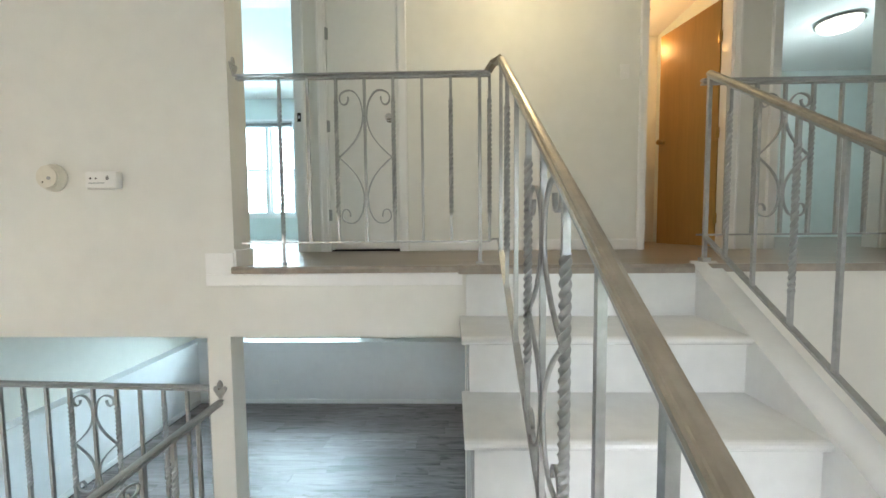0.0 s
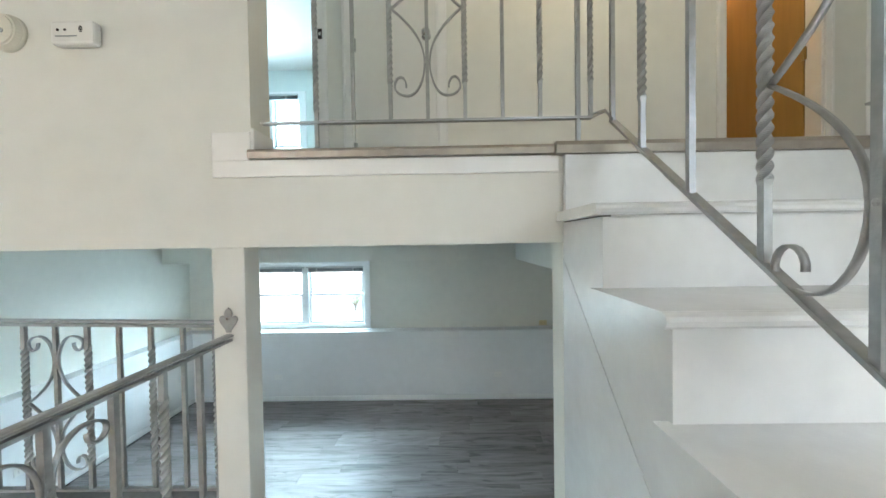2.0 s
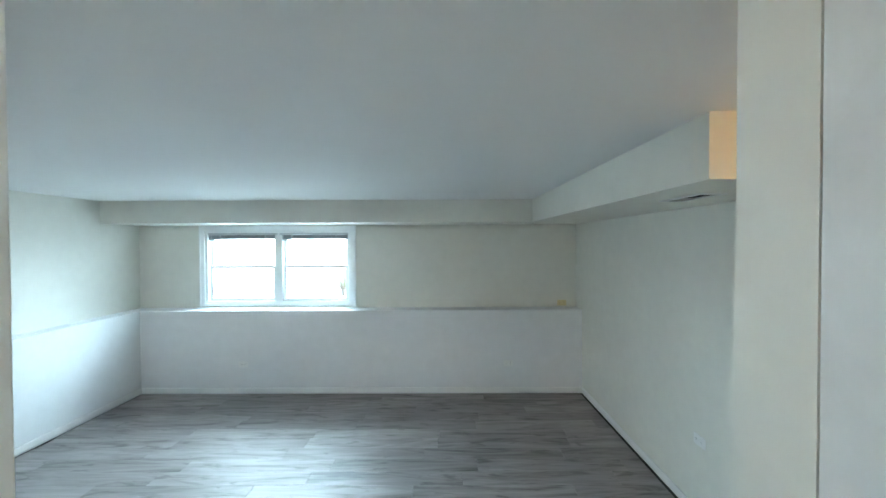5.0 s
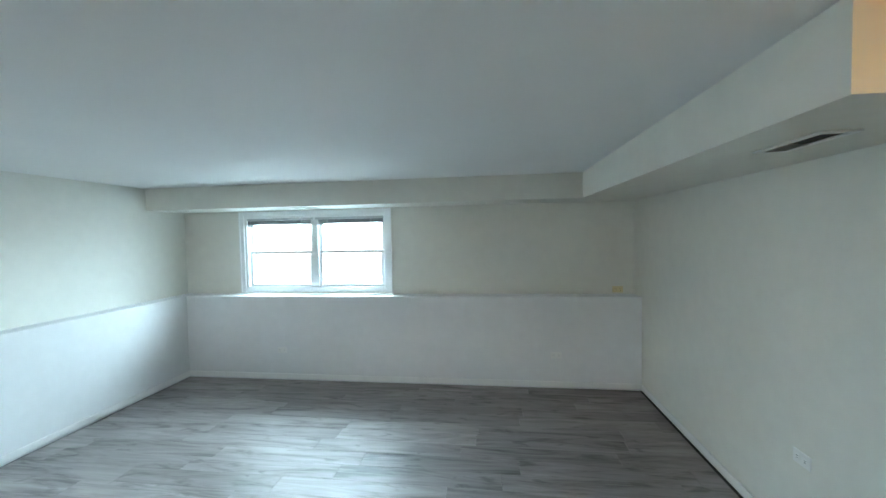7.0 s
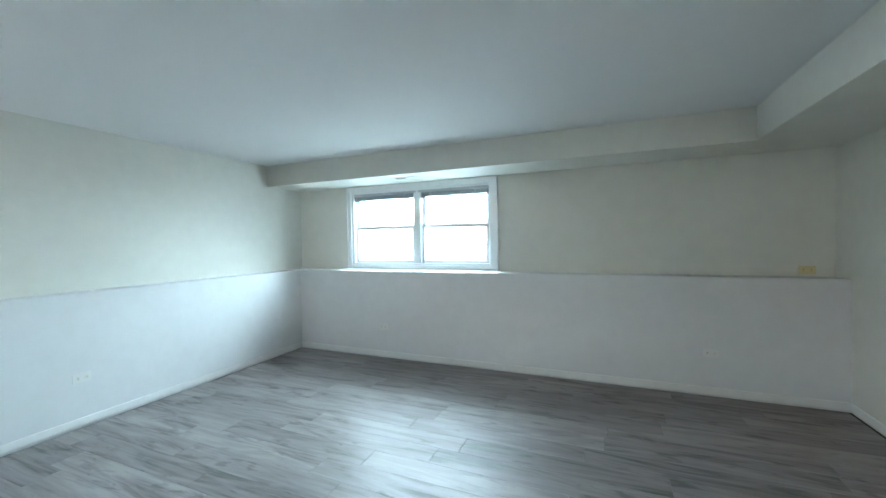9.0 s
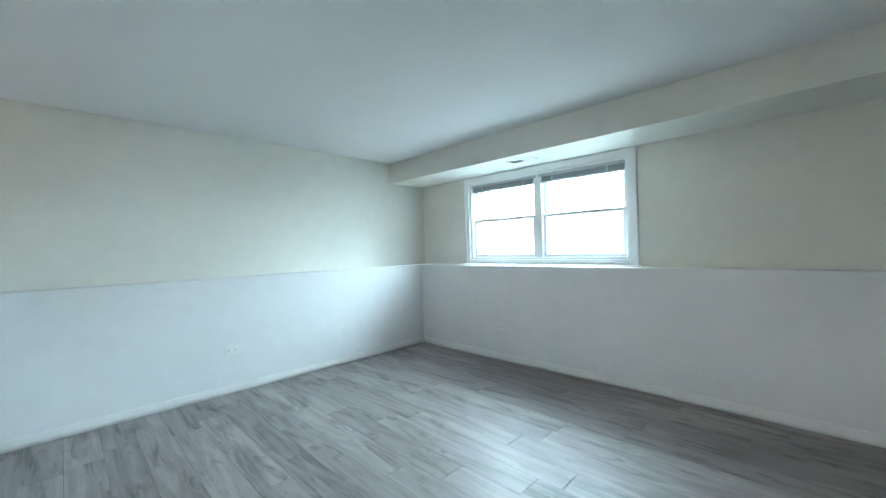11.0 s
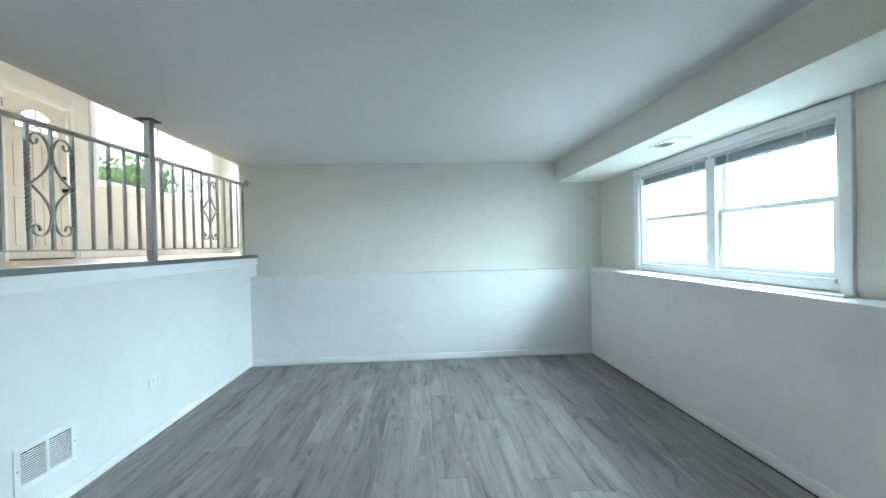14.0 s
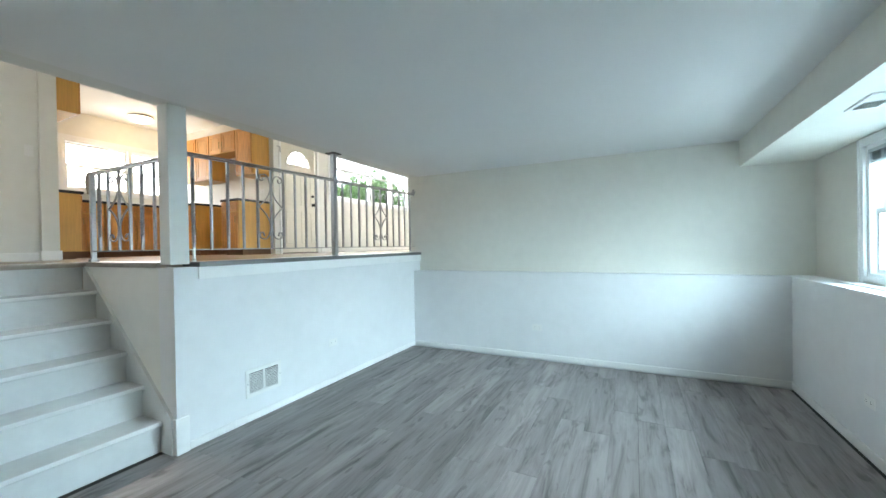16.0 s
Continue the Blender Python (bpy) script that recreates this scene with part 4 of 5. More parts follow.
add_tube(ring, [(FCX + FR * math.cos(math.pi * i / 24), FRONT - 0.026, FZC + FR * math.sin(math.pi * i / 24)) for i in range(25)], 0.012, 0.03, (0, 1, 0))
add_box(ring, FCX - FR - 0.015, FCX + FR + 0.015, FRONT - 0.032, FRONT - 0.020, FZC - 0.02, FZC + 0.012)
part("fanlight_rim", ring, DOORC, fd)
for a in (45, 90, 135):
    c, s = math.cos(radians(a)), math.sin(radians(a))
    mb = bmesh.new()
    add_tube(mb, [(FCX + 0.06 * c, FRONT - 0.046, FZC + 0.06 * s), (FCX + FR * c, FRONT - 0.046, FZC + FR * s)], 0.010, 0.024, (0, 1, 0))
    part("fanlight_bar", mb, DOORC, fd)
mb = bmesh.new()
add_tube(mb, [(FCX + 0.07 * math.cos(math.pi * i / 10), FRONT - 0.046, FZC + 0.07 * math.sin(math.pi * i / 10)) for i in range(11)], 0.010, 0.024, (0, 1, 0))
part("fanlight_bar", mb, DOORC, fd)
knob(fd, (FD0 + 0.075, FRONT - 0.03, 0.93), (0, 1, 0), DARK, 0.029)
part("deadbolt", smooth_bm(add_cyl(bmesh.new(), (FD0 + 0.075, FRONT - 0.03, 1.10), (FD0 + 0.075, FRONT - 0.008, 1.10), 0.027, 0.022, 18)), DARK, fd)
for hz in (0.25, 1.02, 1.78):
    hinge(fd, FD1 - 0.004, FRONT - 0.024, hz, SILVER)
part("threshold", box_bm(FD0, FD1, FRONT - 0.14, FRONT + 0.03, 0.001, 0.018, 0.004), material("dark_brown_threshold", (0.07, 0.035, 0.018), 0.5, grain=0.15), fd, "dark brown threshold")
fc = thing("trim_front_door_casing", ((FD0 + FD1) / 2, FRONT, 0.0), "cream painted front door casing", "door frame", kind="structure")
for a, b in ((FD0 - 0.07, FD0 - 0.01), (FD1 + 0.01, FD1 + 0.056)):
    part("casing", box_bm(a, b, FRONT, FRONT + 0.016, 0.0, FDH + 0.07, 0.004), TRIM, fc)
part("casing", box_bm(FD0 - 0.01, FD1 + 0.01, FRONT, FRONT + 0.015, FDH + 0.012, FDH + 0.07, 0.004), TRIM, fc)
# Small fitting on the casing, taken for a door closer.
dc = thing("door_closer", (FD1 + 0.035, FRONT + 0.016, 1.86), "small door closer fitting with an arm on the casing", "latch")
part("plate", box_bm(FD1 + 0.025, FD1 + 0.045, FRONT + 0.016, FRONT + 0.022, 1.80, 1.90, 0.002), SILVER, dc)
part("hook", box_bm(FD1 + 0.03, FD1 + 0.11, FRONT + 0.020, FRONT + 0.030, 1.885, 1.90, 0.003), SILVER, dc)

# ---- kitchen ----


def panel_door(parent, face, a0, a1, z0, z1, f, handle=None, drawer=False, name="door"):
    """A raised-panel door on a front plane. face: 'e', 'n' or 'w', the way it looks; f: the plane; a0..a1 along it. handle: 'l', 'r' or 'c'."""
    s = {"e": 1, "n": 1, "w": -1}[face]

    def bx(u0, u1, d0, d1, b0, b1, bev=0.003):
        lo, hi = sorted((f + s * d0, f + s * d1))
        return box_bm(lo, hi, u0, u1, b0, b1, bev) if face in "ew" else box_bm(u0, u1, lo, hi, b0, b1, bev)
    d = part(name, bx(a0, a1, 0.0, 0.012, z0, z1), OAK, parent)
    w = 0.05 if not drawer else 0.028
    for q in ((a0, a0 + w, z0, z1), (a1 - w, a1, z0, z1), (a0 + w, a1 - w, z0, z0 + w), (a0 + w, a1 - w, z1 - w, z1)):
        part("frame_rail" if q[1] - q[0] > w * 1.5 else "frame_stile", bx(q[0], q[1], 0.012, 0.021, q[2], q[3], 0.002), OAK, d)
    if not drawer:
        part("raised_panel", bx(a0 + w + 0.012, a1 - w - 0.012, 0.012, 0.018, z0 + w + 0.012, z1 - w - 0.012, 0.004), OAK, d)
    if handle:
        if drawer or handle == "c":
            u, z = (a0 + a1) / 2, (z0 + z1) / 2
            h = bx(u - 0.05, u + 0.05, 0.040, 0.050, z - 0.005, z + 0.005, 0.002)
            for q in (-0.045, 0.045):
                t = bx(u + q - 0.004, u + q + 0.004, 0.020, 0.042, z - 0.004, z + 0.004, 0)
                tmp = bpy.data.meshes.new("t")
                t.to_mesh(tmp)
                t.free()
                h.from_mesh(tmp)
                bpy.data.meshes.remove(tmp)
        else:
            u = a0 + 0.026 if handle == "l" else a1 - 0.026
            z = z0 + 0.12 if z0 > 1.0 else z1 - 0.12
            h = bx(u - 0.005, u + 0.005, 0.040, 0.050, z - 0.05, z + 0.05, 0.002)
            for q in (-0.045, 0.045):
                t = bx(u - 0.004, u + 0.004, 0.020, 0.042, z + q - 0.004, z + q + 0.004, 0)
                tmp = bpy.data.meshes.new("t")
                t.to_mesh(tmp)
                t.free()
                h.from_mesh(tmp)
                bpy.data.meshes.remove(tmp)
        part("handle", h, BRASS, d, "bronze bar handle")
    return d


def cabinet(name, x0, x1, y0, y1, z0, z1, face, doors, label, drawer=False, kick=False, body=None):
    ob = thing(name, ((x0 + x1) / 2, (y0 + y1) / 2, z0), label, "cabinet", "kitchen cabinets")
    zb = z0 + (0.10 if kick else 0.0)
    part("body", box_bm(x0, x1, y0, y1, zb, z1, 0.002), body or OAKEND, ob)
    if kick:
        q = 0.06
        kb = {"e": (x0, x1 - q, y0, y1), "w": (x0 + q, x1, y0, y1), "n": (x0, x1, y0, y1 - q)}[face]
        part("toe_kick", box_bm(*kb, z0, zb), material("brown_toe_kick", (0.16, 0.075, 0.03), 0.6, grain=0.1) if "brown_toe_kick" not in bpy.data.materials else bpy.data.materials["brown_toe_kick"], ob)
    a0, a1 = (y0, y1) if face in "ew" else (x0, x1)
    f = {"e": x1, "w": x0, "n": y1}[face]
    w = (a1 - a0) / doors
    for i in range(doors):
        u0, u1 = a0 + w * i + 0.012, a0 + w * (i + 1) - 0.012
        top = z1 - 0.015
        if drawer:
            panel_door(ob, face, u0, u1, z1 - 0.165, top, f, "c", True, "drawer")
            top = z1 - 0.185
        panel_door(ob, face, u0, u1, zb + 0.015, top, f, "r" if (i % 2 == 0) else "l")
    return ob


KX, KF, KU = -3.93, -3.33, -3.60
EY = FRONT - 0.11
cabinet("base_cabinet", KX, KF, EY - 0.42, EY, 0.0, 0.88, "e", 1, "honey oak base cabinet with drawer beside the range gap", True, True)
cabinet("base_cabinet", KX, KF, -2.75, EY - 1.14, 0.0, 0.88, "e", 2, "honey oak base cabinet with drawers along the wall", True, True)
cabinet("wall_cabinet", KX, KU, EY - 0.42, EY, 1.36, 2.16, "e", 1, "honey oak wall cabinet with a raised-panel door")
cabinet("wall_cabinet", KX, KU, EY - 1.14, EY - 0.425, 1.80, 2.16, "e", 2, "short honey oak wall cabinet over the range gap")
cabinet("wall_cabinet", KX, KU, EY - 1.92, EY - 1.145, 1.36, 2.16, "e", 2, "honey oak wall cabinet with two doors")
cabinet("base_cabinet", -3.30, -2.42, KSOUTH, KSOUTH + 0.60, 0.0, 0.88, "n", 2, "honey oak sink base cabinet under the window", True, True)
cabinet("base_cabinet", -2.41, -1.78, KSOUTH, KSOUTH + 0.60, 0.0, 0.88, "n", 2, "honey oak base cabinet under the window", True, True)
cabinet("base_cabinet", -1.74, -1.14, KSOUTH + 0.60, -1.75, 0.0, 0.88, "w", 2, "honey oak base cabinet with a plain end panel", True, True)
cabinet("wall_cabinet", -1.47, -1.14, -2.85, -1.76, 1.36, 2.16, "w", 2, "honey oak wall cabinet beside the window")
cabinet("wall_cabinet", -1.47, -1.14, -1.74, -1.0, 1.76, 2.20, "w", 2, "short honey oak cabinet over the refrigerator gap")


def counter(x0, x1, y0, y1, label):
    ob = thing("worktop", ((x0 + x1) / 2, (y0 + y1) / 2, 0.88), label, "worktop", "kitchen worktops")
    part("slab", box_bm(x0, x1, y0, y1, 0.88, 0.918, 0.004), STONE, ob)
    return ob


counter(KX, KF + 0.03, EY - 0.425, EY + 0.02, "dark granite worktop on the end cabinet")
counter(KX, KF + 0.03, -2.77, EY - 1.135, "dark granite worktop along the wall")
counter(KX, -1.14, KSOUTH, -2.775, "dark granite worktop under the window")
counter(-1.77, -1.14, -2.77, -1.73, "dark granite worktop beside the refrigerator gap")


def flush_lamp(place, r, glass, label):
    x, y, z = place
    ob = thing("ceiling_lamp", place, label, "ceiling lamp")
    bm = add_cyl(bmesh.new(), (x, y, z - 0.035), (x, y, z), r, r * 0.86, 32)
    part("rim", bm, CHROME, ob, "brushed nickel rim")
    bm = bmesh.new()
    bmesh.ops.create_uvsphere(bm, u_segments=28, v_segments=14, radius=r * 0.9, matrix=Matrix.LocRotScale((x, y, z - 0.034), None, (1, 1, 0.52)))
    bmesh.ops.delete(bm, geom=[v for v in bm.verts if v.co.z > z - 0.030], context="VERTS")
    dome = smooth_bm(bm)
    part("glass_bowl", dome, glass, ob, "frosted glass bowl, lit")
    part("finial", add_ball(bmesh.new(), (x, y, z - 0.04 - r * 0.47), 0.012), CHROME, ob)
    return ob


flush_lamp((-2.93, -2.72, KCEIL), 0.19, LAMPGLASS, "lit round kitchen ceiling lamp with nickel rim")
flush_lamp((4.50, 4.43, UCEIL), 0.20, LAMPCOOL, "lit oval bedroom ceiling lamp with nickel rim")
flush_lamp((0.9, 2.55, UCEIL), 0.15, LAMPGLASS, "lit hall ceiling lamp with nickel rim")
flush_lamp((2.25, 4.15, UCEIL), 0.12, LAMPGLASS, "lit closet ceiling lamp")
flush_lamp((1.30, 2.58, LCEIL), 0.11, LAMPGLASS, "lit lower ceiling lamp near the stairs")

# ---- wall fittings ----


def outlet(c, n, mat, label, wide=True):
    """A receptacle plate lying on its side at c on a wall with normal n."""
    n = Vector(n)
    c = Vector(c)
    t = Vector((0, 0, 1)).cross(n)
    ob = thing("wall_outlet", c, label, "outlet", "wall outlets")
    w, h = (0.115, 0.072) if wide else (0.072, 0.115)

    def slab(u, v, du, dv, d0, d1, m, nm, bev=0.0):
        a = c + t * (u - du) + Vector((0, 0, v - dv)) + n * d0
        b = c + t * (u + du) + Vector((0, 0, v + dv)) + n * d1
        return part(nm, box_bm(*sorted((a.x, b.x)), *sorted((a.y, b.y)), *sorted((a.z, b.z)), bev), m, ob)
    slab(0, 0, w / 2, h / 2, 0.0, 0.006, mat, "plate", 0.002)
    for s in (-0.026, 0.026):
        u, v = (s, 0) if wide else (0, s)
        slab(u, v, 0.015, 0.014, 0.006, 0.009, mat, "receptacle", 0.002)
        for q in (-0.006, 0.006):
            slab(u + (0 if wide else q), v + (q if wide else 0), 0.0055 if wide else 0.0012, 0.0012 if wide else 0.0055, 0.0088, 0.0095, BLACK, "slot")
    return ob


outlet((LEDX + 0.001, 3.96, -0.90), (1, 0, 0), PLATE, "white outlet plate low on the ledge wall")
outlet((-2.22, A1 + 0.021, -0.865), (0, 1, 0), PLATE, "white outlet plate on the half wall")
outlet((-2.545, LEDY - 0.001, -0.917), (0, -1, 0), PLATE, "white outlet plate under the window ledge")
outlet((0.745, LEDY - 0.001, -0.909), (0, -1, 0), PLATE, "white outlet plate under the long ledge")
outlet((LE - 0.001, 4.11, -0.745), (-1, 0, 0), PLATE, "white outlet plate on the plain wall")
outlet((1.475, LN - 0.001, -0.195), (0, -1, 0), IVORY, "yellowed ivory outlet plate just above the ledge")
outlet((-3.929, EY - 0.2, 1.12), (1, 0, 0), PLATE, "white outlet plate over the worktop")


def switch(c, n, label):
    n, c = Vector(n), Vector(c)
    t = Vector((0, 0, 1)).cross(n)
    ob = thing("light_switch", c, label, "switch", "light switches")
    for nm, du, dv, d0, d1, mat in (("plate", 0.036, 0.058, 0, 0.006, PLATE), ("toggle", 0.005, 0.011, 0.006, 0.016, PLATE)):
        a, b = c - t * du - Vector((0, 0, dv)) + n * d0, c + t * du + Vector((0, 0, dv)) + n * d1
        part(nm, box_bm(*sorted((a.x, b.x)), *sorted((a.y, b.y)), *sorted((a.z, b.z)), 0.002), mat, ob)
    return ob


switch((1.765, HALL - 0.001, UP + 1.41), (0, -1, 0), "white toggle switch plate on the cream hall wall")
switch((-0.93, FRONT - 0.049, 1.16), (0, 1, 0), "white toggle switch plate beside the kitchen column")

sm = thing("smoke_alarm", (-1.63, A0, 1.903), "round yellowed white smoke alarm on the wall", "smoke alarm")
CREAMP = material("aged_white_plastic", (0.74, 0.71, 0.62), 0.45, grain=0.03, grain_scale=40)
part("base", smooth_bm(add_cyl(bmesh.new(), (-1.63, A0, 1.903), (-1.63, A0 - 0.014, 1.903), 0.070, 0.068, 36)), CREAMP, sm)
bm = add_cyl(bmesh.new(), (-1.63, A0 - 0.014, 1.903), (-1.63, A0 - 0.040, 1.903), 0.066, 0.058, 36)
bmesh.ops.bevel(bm, geom=[e for e in bm.edges if all(v.co.y < A0 - 0.03 for v in e.verts)], offset=0.006, segments=2, affect="EDGES")
part("cover", bm, CREAMP, sm)
part("test_button", add_cyl(bmesh.new(), (-1.618, A0 - 0.040, 1.897), (-1.618, A0 - 0.043, 1.897), 0.009, seg=16), SILVER, sm, "grey test button")
part("indicator", add_ball(bmesh.new(), (-1.650, A0 - 0.040, 1.878), 0.004), BLACK, sm)

co = thing("carbon_monoxide_alarm", (-1.355, A0, 1.885), "white oblong carbon monoxide alarm on the wall", "alarm")
part("body", box_bm(-1.435, -1.275, A0 - 0.040, A0 - 0.001, 1.842, 1.928, 0.010), PLATE, co)
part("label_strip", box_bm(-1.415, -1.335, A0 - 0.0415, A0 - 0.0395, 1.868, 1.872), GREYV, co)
part("button", add_cyl(bmesh.new(), (-1.405, A0 - 0.039, 1.893), (-1.405, A0 - 0.042, 1.893), 0.005, seg=12), DARK, co)
part("button", add_cyl(bmesh.new(), (-1.378, A0 - 0.039, 1.893), (-1.378, A0 - 0.042, 1.893), 0.004, seg=12), DARK, co)
for i in range(4):
    z = 1.884 + i * 0.006
    w = 0.008 - abs(i - 1.5) * 0.0025
    part("speaker_slot", box_bm(-1.320 - w, -1.320 + w, A0 - 0.0418, A0 - 0.039, z, z + 0.0035), BLACK, co)


def grille():
    x0, x1, z0, z1, y = -1.58, -1.25, -1.085, -0.865, A1 + 0.02
    ob = thing("return_air_grille", ((x0 + x1) / 2, y, z0), "white painted steel return-air grille with louvres", "air grille")
    # Black sheet painting the shade of the duct behind the louvres.
    part("backing", box_bm(x0 + 0.02, x1 - 0.02, y - 0.002, y + 0.001, z0 + 0.02, z1 - 0.02), BLACK, ob)
    fr = bmesh.new()
    add_box(fr, x0, x0 + 0.03, y, y + 0.008, z0, z1, 0.002)
    add_box(fr, x1 - 0.03, x1, y, y + 0.008, z0, z1, 0.002)
    add_box(fr, x0 + 0.03, x1 - 0.03, y, y + 0.0078, z1 - 0.03, z1, 0.002)
    add_box(fr, x0 + 0.03, x1 - 0.03, y, y + 0.0078, z0, z0 + 0.03, 0.002)
    xm = (x0 + x1) / 2
    add_box(fr, xm - 0.008, xm + 0.008, y, y + 0.0076, z0 + 0.03, z1 - 0.03)
    part("frame", fr, PLATE, ob)
    n = 13
    for a, b in ((x0 + 0.03, xm - 0.008), (xm + 0.008, x1 - 0.03)):
        for i in range(n):
            z = z0 + 0.034 + (z1 - z0 - 0.066) * i / n
            bm = bmesh.new()
            add_prism(bm, [(y + 0.002, z + 0.0045), (y + 0.003, z + 0.006), (y + 0.0085, z + 0.001), (y + 0.0075, z)], a, b, "x")
            part("louvre", bm, PLATE, ob)
    for sx in (x0 + 0.014, x1 - 0.014):
        part("screw", add_cyl(bmesh.new(), (sx, y + 0.007, (z0 + z1) / 2), (sx, y + 0.010, (z0 + z1) / 2), 0.005, seg=10), SILVER, ob)


grille()


def ceiling_register(cx, cy, wx, wy, z, along, label, bare=0):
    ob = thing("ceiling_register", (cx, cy, z), label, "air vent", "ceiling registers")
    # The duct's dark inside is painted by a black sheet above the vanes.
    part("backing", box_bm(cx - wx / 2 + 0.02, cx + wx / 2 - 0.02, cy - wy / 2 + 0.02, cy + wy / 2 - 0.02, z - 0.0012, z + 0.002), BLACK, ob)
    fr = bmesh.new()
    f = 0.024
    for q in ((cx - wx / 2, cx + wx / 2, cy - wy / 2, cy - wy / 2 + f), (cx - wx / 2, cx + wx / 2, cy + wy / 2 - f, cy + wy / 2), (cx - wx / 2, cx - wx / 2 + f, cy - wy / 2 + f, cy + wy / 2 - f), (cx + wx / 2 - f, cx + wx / 2, cy - wy / 2 + f, cy + wy / 2 - f)):
        add_box(fr, *q, z - 0.008, z - 0.0005, 0.002)
    part("frame", fr, PLATE, ob)
    n = 11
    L, W = (wx, wy) if along == "x" else (wy, wx)
    for i in range(bare, n):
        s = -L / 2 + f + (L - 2 * f) * (i + 0.5) / n
        tilt = 0.006 if i < n / 2 else -0.006
        bm = bmesh.new()
        if along == "x":
            add_prism(bm, [(cx + s - tilt, z - 0.0015), (cx + s - tilt + 0.0015, z - 0.0015), (cx + s + tilt + 0.0015, z - 0.009), (cx + s + tilt, z - 0.009)], cy - W / 2 + f, cy + W / 2 - f, "y")
        else:
            add_prism(bm, [(cy + s - tilt, z - 0.0015), (cy + s - tilt + 0.0015, z - 0.0015), (cy + s + tilt + 0.0015, z - 0.009), (cy + s + tilt, z - 0.009)], cx - W / 2 + f, cx + W / 2 - f, "x")
        part("vane", bm, PLATE, ob)


ceiling_register(-2.15, 6.16, 0.30, 0.15, 0.822, "x", "white ceiling register under the window soffit")
ceiling_register(1.27, 3.62, 0.14, 0.36, 0.822, "y", "white ceiling register under the wall soffit, half open", 6)

for cx, cy, ca, cl in ((1.29, 1.64, 20, 0.022), (1.12, 1.60, 70, 0.013), (0.98, 1.33, 10, 0.016)):
    cz = 0.94 if cy > 1.43 else 0.69
    cb = bmesh.new()
    c, s = math.cos(radians(ca)), math.sin(radians(ca))
    add_prism(cb, [(cx - cl * c, cy - cl * s), (cx + 0.004 * s, cy - 0.004 * c), (cx + cl * c, cy + cl * s), (cx - 0.005 * s, cy + 0.006 * c)], cz, cz + 0.003, "z")
    solid("wood_chip", cb, BARK, "small brown wood chip lying on the stair tread", "debris", "", "debris on the stairs")

# ---- outdoors ----
solid("ground", box_bm(-900, 900, -900, 900, -1.9, -1.7), GRASS, "mown lawn reaching the horizon", "ground")
lawn = bmesh.new()
add_box(lawn, -40, 40, LN + 0.25, 60, -1.7, -0.50)
add_box(lawn, -60, 60, -60, KSOUTH - 0.2, -1.7, -0.28)
solid("ground_lawn", lawn, GRASS, "mown lawn around the house", "ground")


# Added slab; its pale colour stands in for the overexposed look of the lawn.
solid("pavement_view_slab", box_bm(-48, 14, LN + 0.26, 18.9, -0.52, -0.48), VIEWSLAB, "added pale slab that whitens the view outside the window", "pavement")


def house(x0, x1, y0, y1, z0, h, face):
    ob = thing("neighbour_house_backdrop", ((x0 + x1) / 2, (y0 + y1) / 2, z0), "pale sided neighbouring house widened as a bright backdrop, with a grey roof", "house")
    part("wall", box_bm(x0, x1, y0, y1, z0, z0 + h), SIDING, ob)
    y = y0 if face < 0 else y1
    for i in range(int(h / 0.2)):
        z = z0 + 0.2 * i
        bm = bmesh.new()
        add_prism(bm, [(y, z), (y + face * 0.02, z), (y, z + 0.19)], x0, x1, "x")
        part("siding_board", bm, SIDING, ob)
    bm = bmesh.new()
    add_prism(bm, [(y0 - 0.4, z0 + h), (y1 + 0.4, z0 + h), ((y0 + y1) / 2, z0 + h + 2.2)], x0 - 0.3, x1 + 0.3, "x")
    part("roof", bm, ROOF, ob)
    for i in range(3):
        wx = x0 + (x1 - x0) * (0.2 + 0.3 * i)
        w = part("window", box_bm(wx - 0.5, wx + 0.5, *sorted((y, y + face * 0.05)), z0 + 3.6, z0 + 4.7, 0.01), VINYL, ob)
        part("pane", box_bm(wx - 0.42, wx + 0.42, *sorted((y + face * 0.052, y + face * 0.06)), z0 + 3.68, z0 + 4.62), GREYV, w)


# Pale facade, stretched across the view as a reflector to keep the window white.
house(-48, 14, 19, 27, -0.5, 5.2, -1)


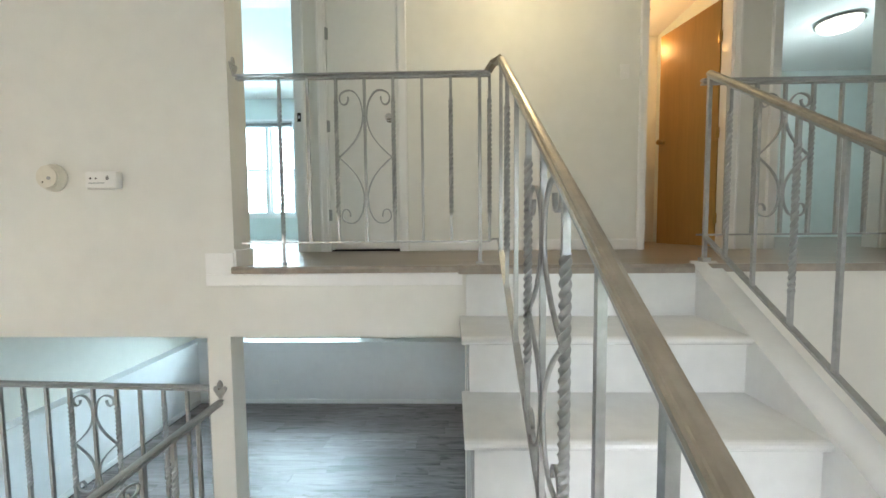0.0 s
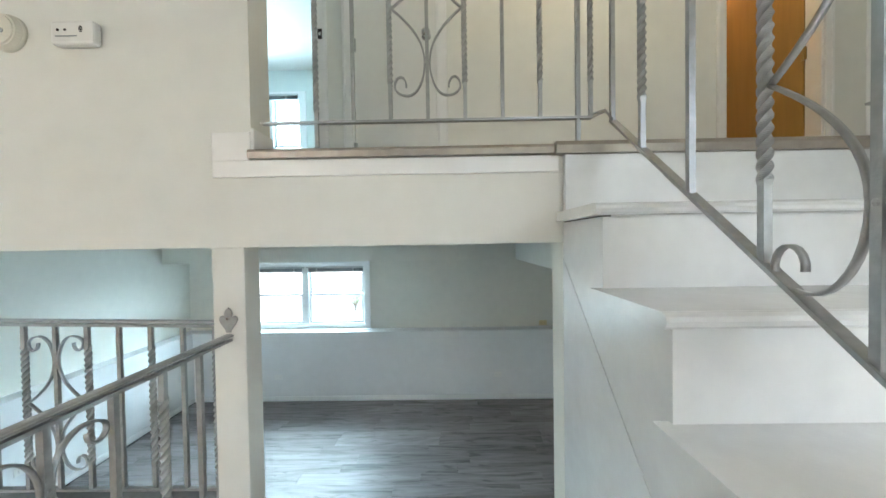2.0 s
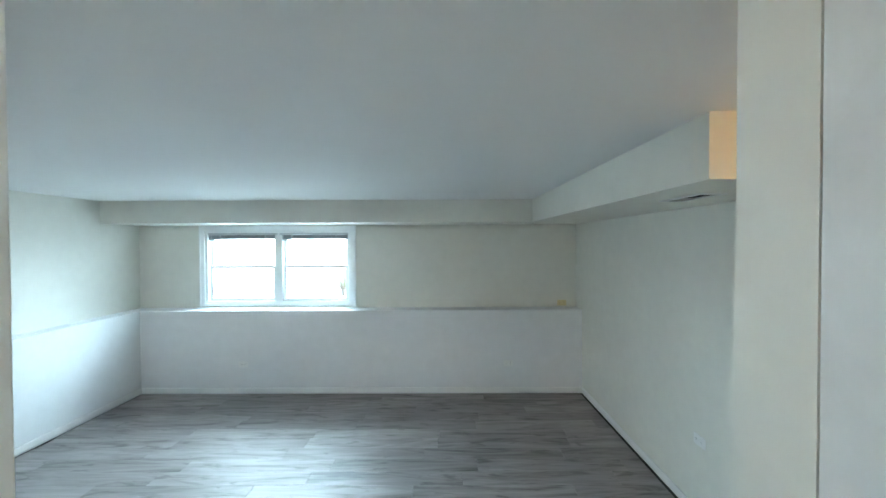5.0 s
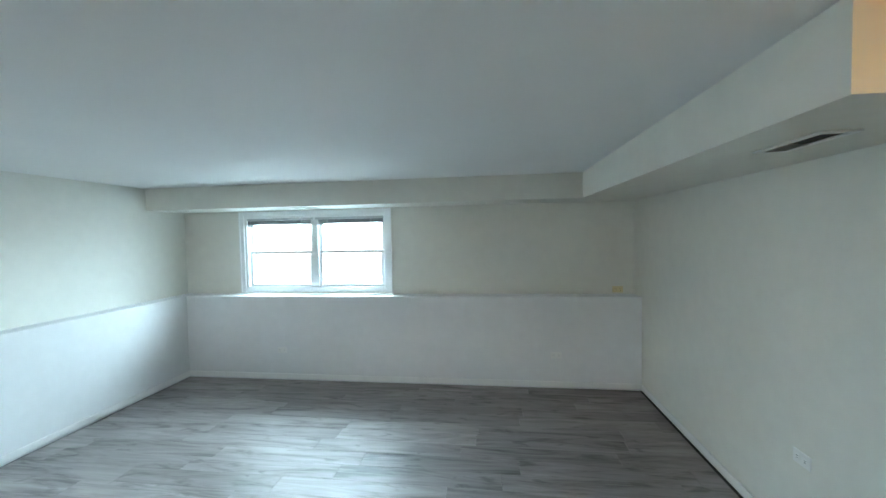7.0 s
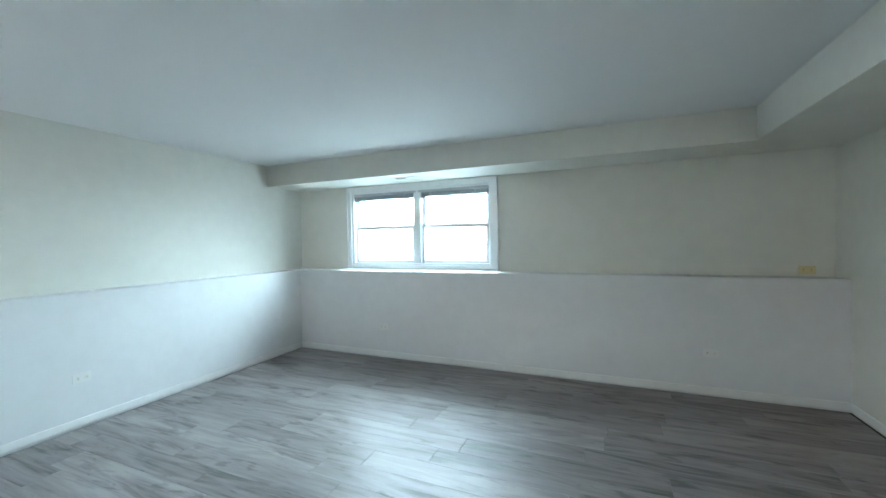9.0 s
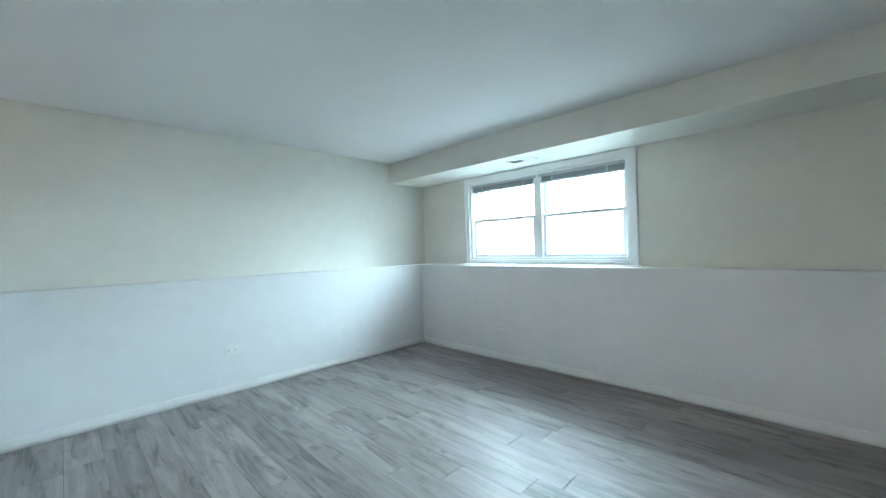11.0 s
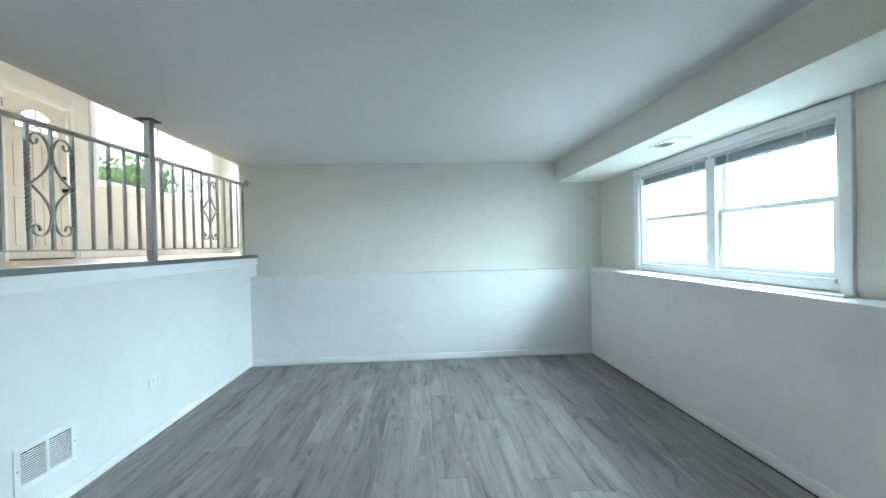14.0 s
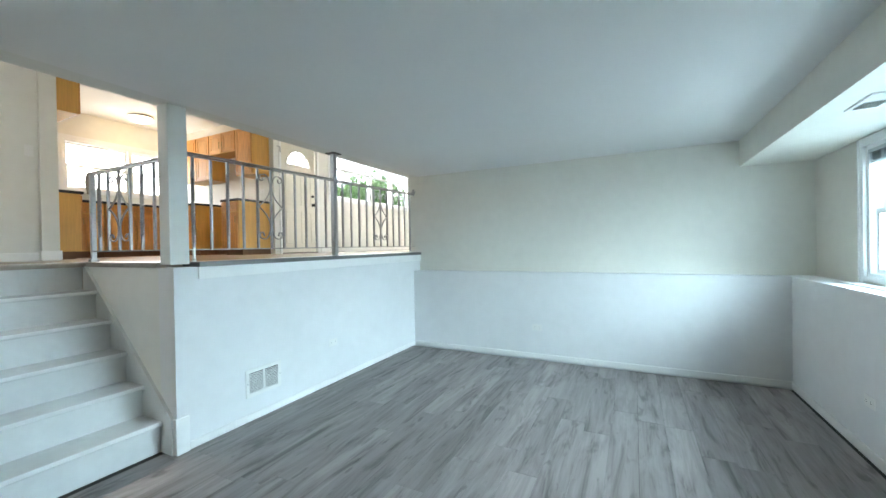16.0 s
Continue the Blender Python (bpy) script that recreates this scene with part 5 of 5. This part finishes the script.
def shrub(name, cx, cy, z0, h, spread, n, seed, label, trunk=0.0):
    """A tapered stem with limbs and a crown of many small leaves with gaps."""
    r = random.Random(seed)
    ob = thing(name, (cx, cy, z0), label, "tree" if trunk else "shrub")
    bm = bmesh.new()
    zt = z0 + (trunk or h * 0.3)
    add_cyl(bm, (cx, cy, z0 - 0.05), (cx, cy, zt), spread * 0.07 + 0.01, spread * 0.04 + 0.008, 8)
    clumps = []
    for i in range(12):
        a, e = r.uniform(0, 6.28), r.uniform(0.1, 1.0)
        rr = spread * r.uniform(0.35, 0.95)
        tip = (cx + rr * math.cos(a), cy + rr * math.sin(a), zt + (z0 + h - zt) * e)
        add_cyl(bm, (cx, cy, zt - 0.1 * h), tip, spread * 0.03 + 0.004, 0.004, 6)
        clumps.append(tip)
    part("trunk", bm, BARK, ob)
    verts, faces = [], []
    for i in range(n):
        c = Vector(r.choice(clumps)) + Vector((r.gauss(0, 1), r.gauss(0, 1), r.gauss(0, 0.8))) * spread * 0.24
        if c.z < z0 + 0.03:
            c.z = z0 + 0.03
        s = spread * r.uniform(0.035, 0.07)
        m = Euler((r.uniform(0, 3), r.uniform(0, 3), r.uniform(0, 6.28))).to_matrix()
        k = len(verts)
        for p in ((-1, 0, 0), (0, -0.5, 0.12), (1, 0, 0), (0, 0.5, 0.12)):
            verts.append(c + m @ (Vector(p) * s))
        faces.append((k, k + 1, k + 2, k + 3))
    me = bpy.data.meshes.new("crown")
    me.from_pydata(verts, [], faces)
    me.materials.append(LEAF)
    crown = new("crown", me)
    crown.data.transform(Matrix.Translation(-Vector(ob.location)))
    crown.parent = ob
    tagged(crown, kind="stuff")
    return ob


shrub("garden_shrub", -2.1, 9.3, -0.5, 0.55, 0.26, 900, 3, "small leafy green shrub on the lawn")
shrub("front_tree", -12.3, -7.2, -0.28, 2.7, 2.0, 7000, 5, "leafy green tree in the front yard", 0.9)
shrub("front_tree", -17.5, -9.5, -0.28, 3.6, 2.6, 7000, 8, "leafy green tree in the front yard", 1.0)

# ---- floor planks ----


def planks():
    floor = bpy.data.objects["floor_lower"]
    rnd = random.Random(11)
    W, LEN, T = 0.178, 1.22, 0.011
    x_lo, x_hi = LEDX + 0.034, LE - 0.034
    meshes = {}
    y = 2.16
    while y < LEDY - 0.05:
        y1 = min(y + W, LEDY - 0.034)
        x = x_lo - rnd.uniform(0.05, LEN)
        while x < x_hi:
            x0, x1 = max(x, x_lo), min(x + LEN, x_hi)
            x += LEN
            if x1 - x0 < 0.04:
                continue
            key = (round(x1 - x0, 3), round(y1 - y, 3))
            if key not in meshes:
                g = 0.0009
                bm = bmesh.new()
                lx, ly = x1 - x0, y1 - y
                add_prism(bm, [(g, -T), (lx - g, -T), (lx - g, -0.0006), (lx - g - 0.0005, 0.0), (g + 0.0005, 0.0), (g, -0.0006)], g, ly - g, "y")
                meshes[key] = mesh_of(bm, "plank", PLANK)
            ob = new("plank", meshes[key])
            ob.location = (x0, y, LOW)
            ob.parent = floor
        y += W


planks()
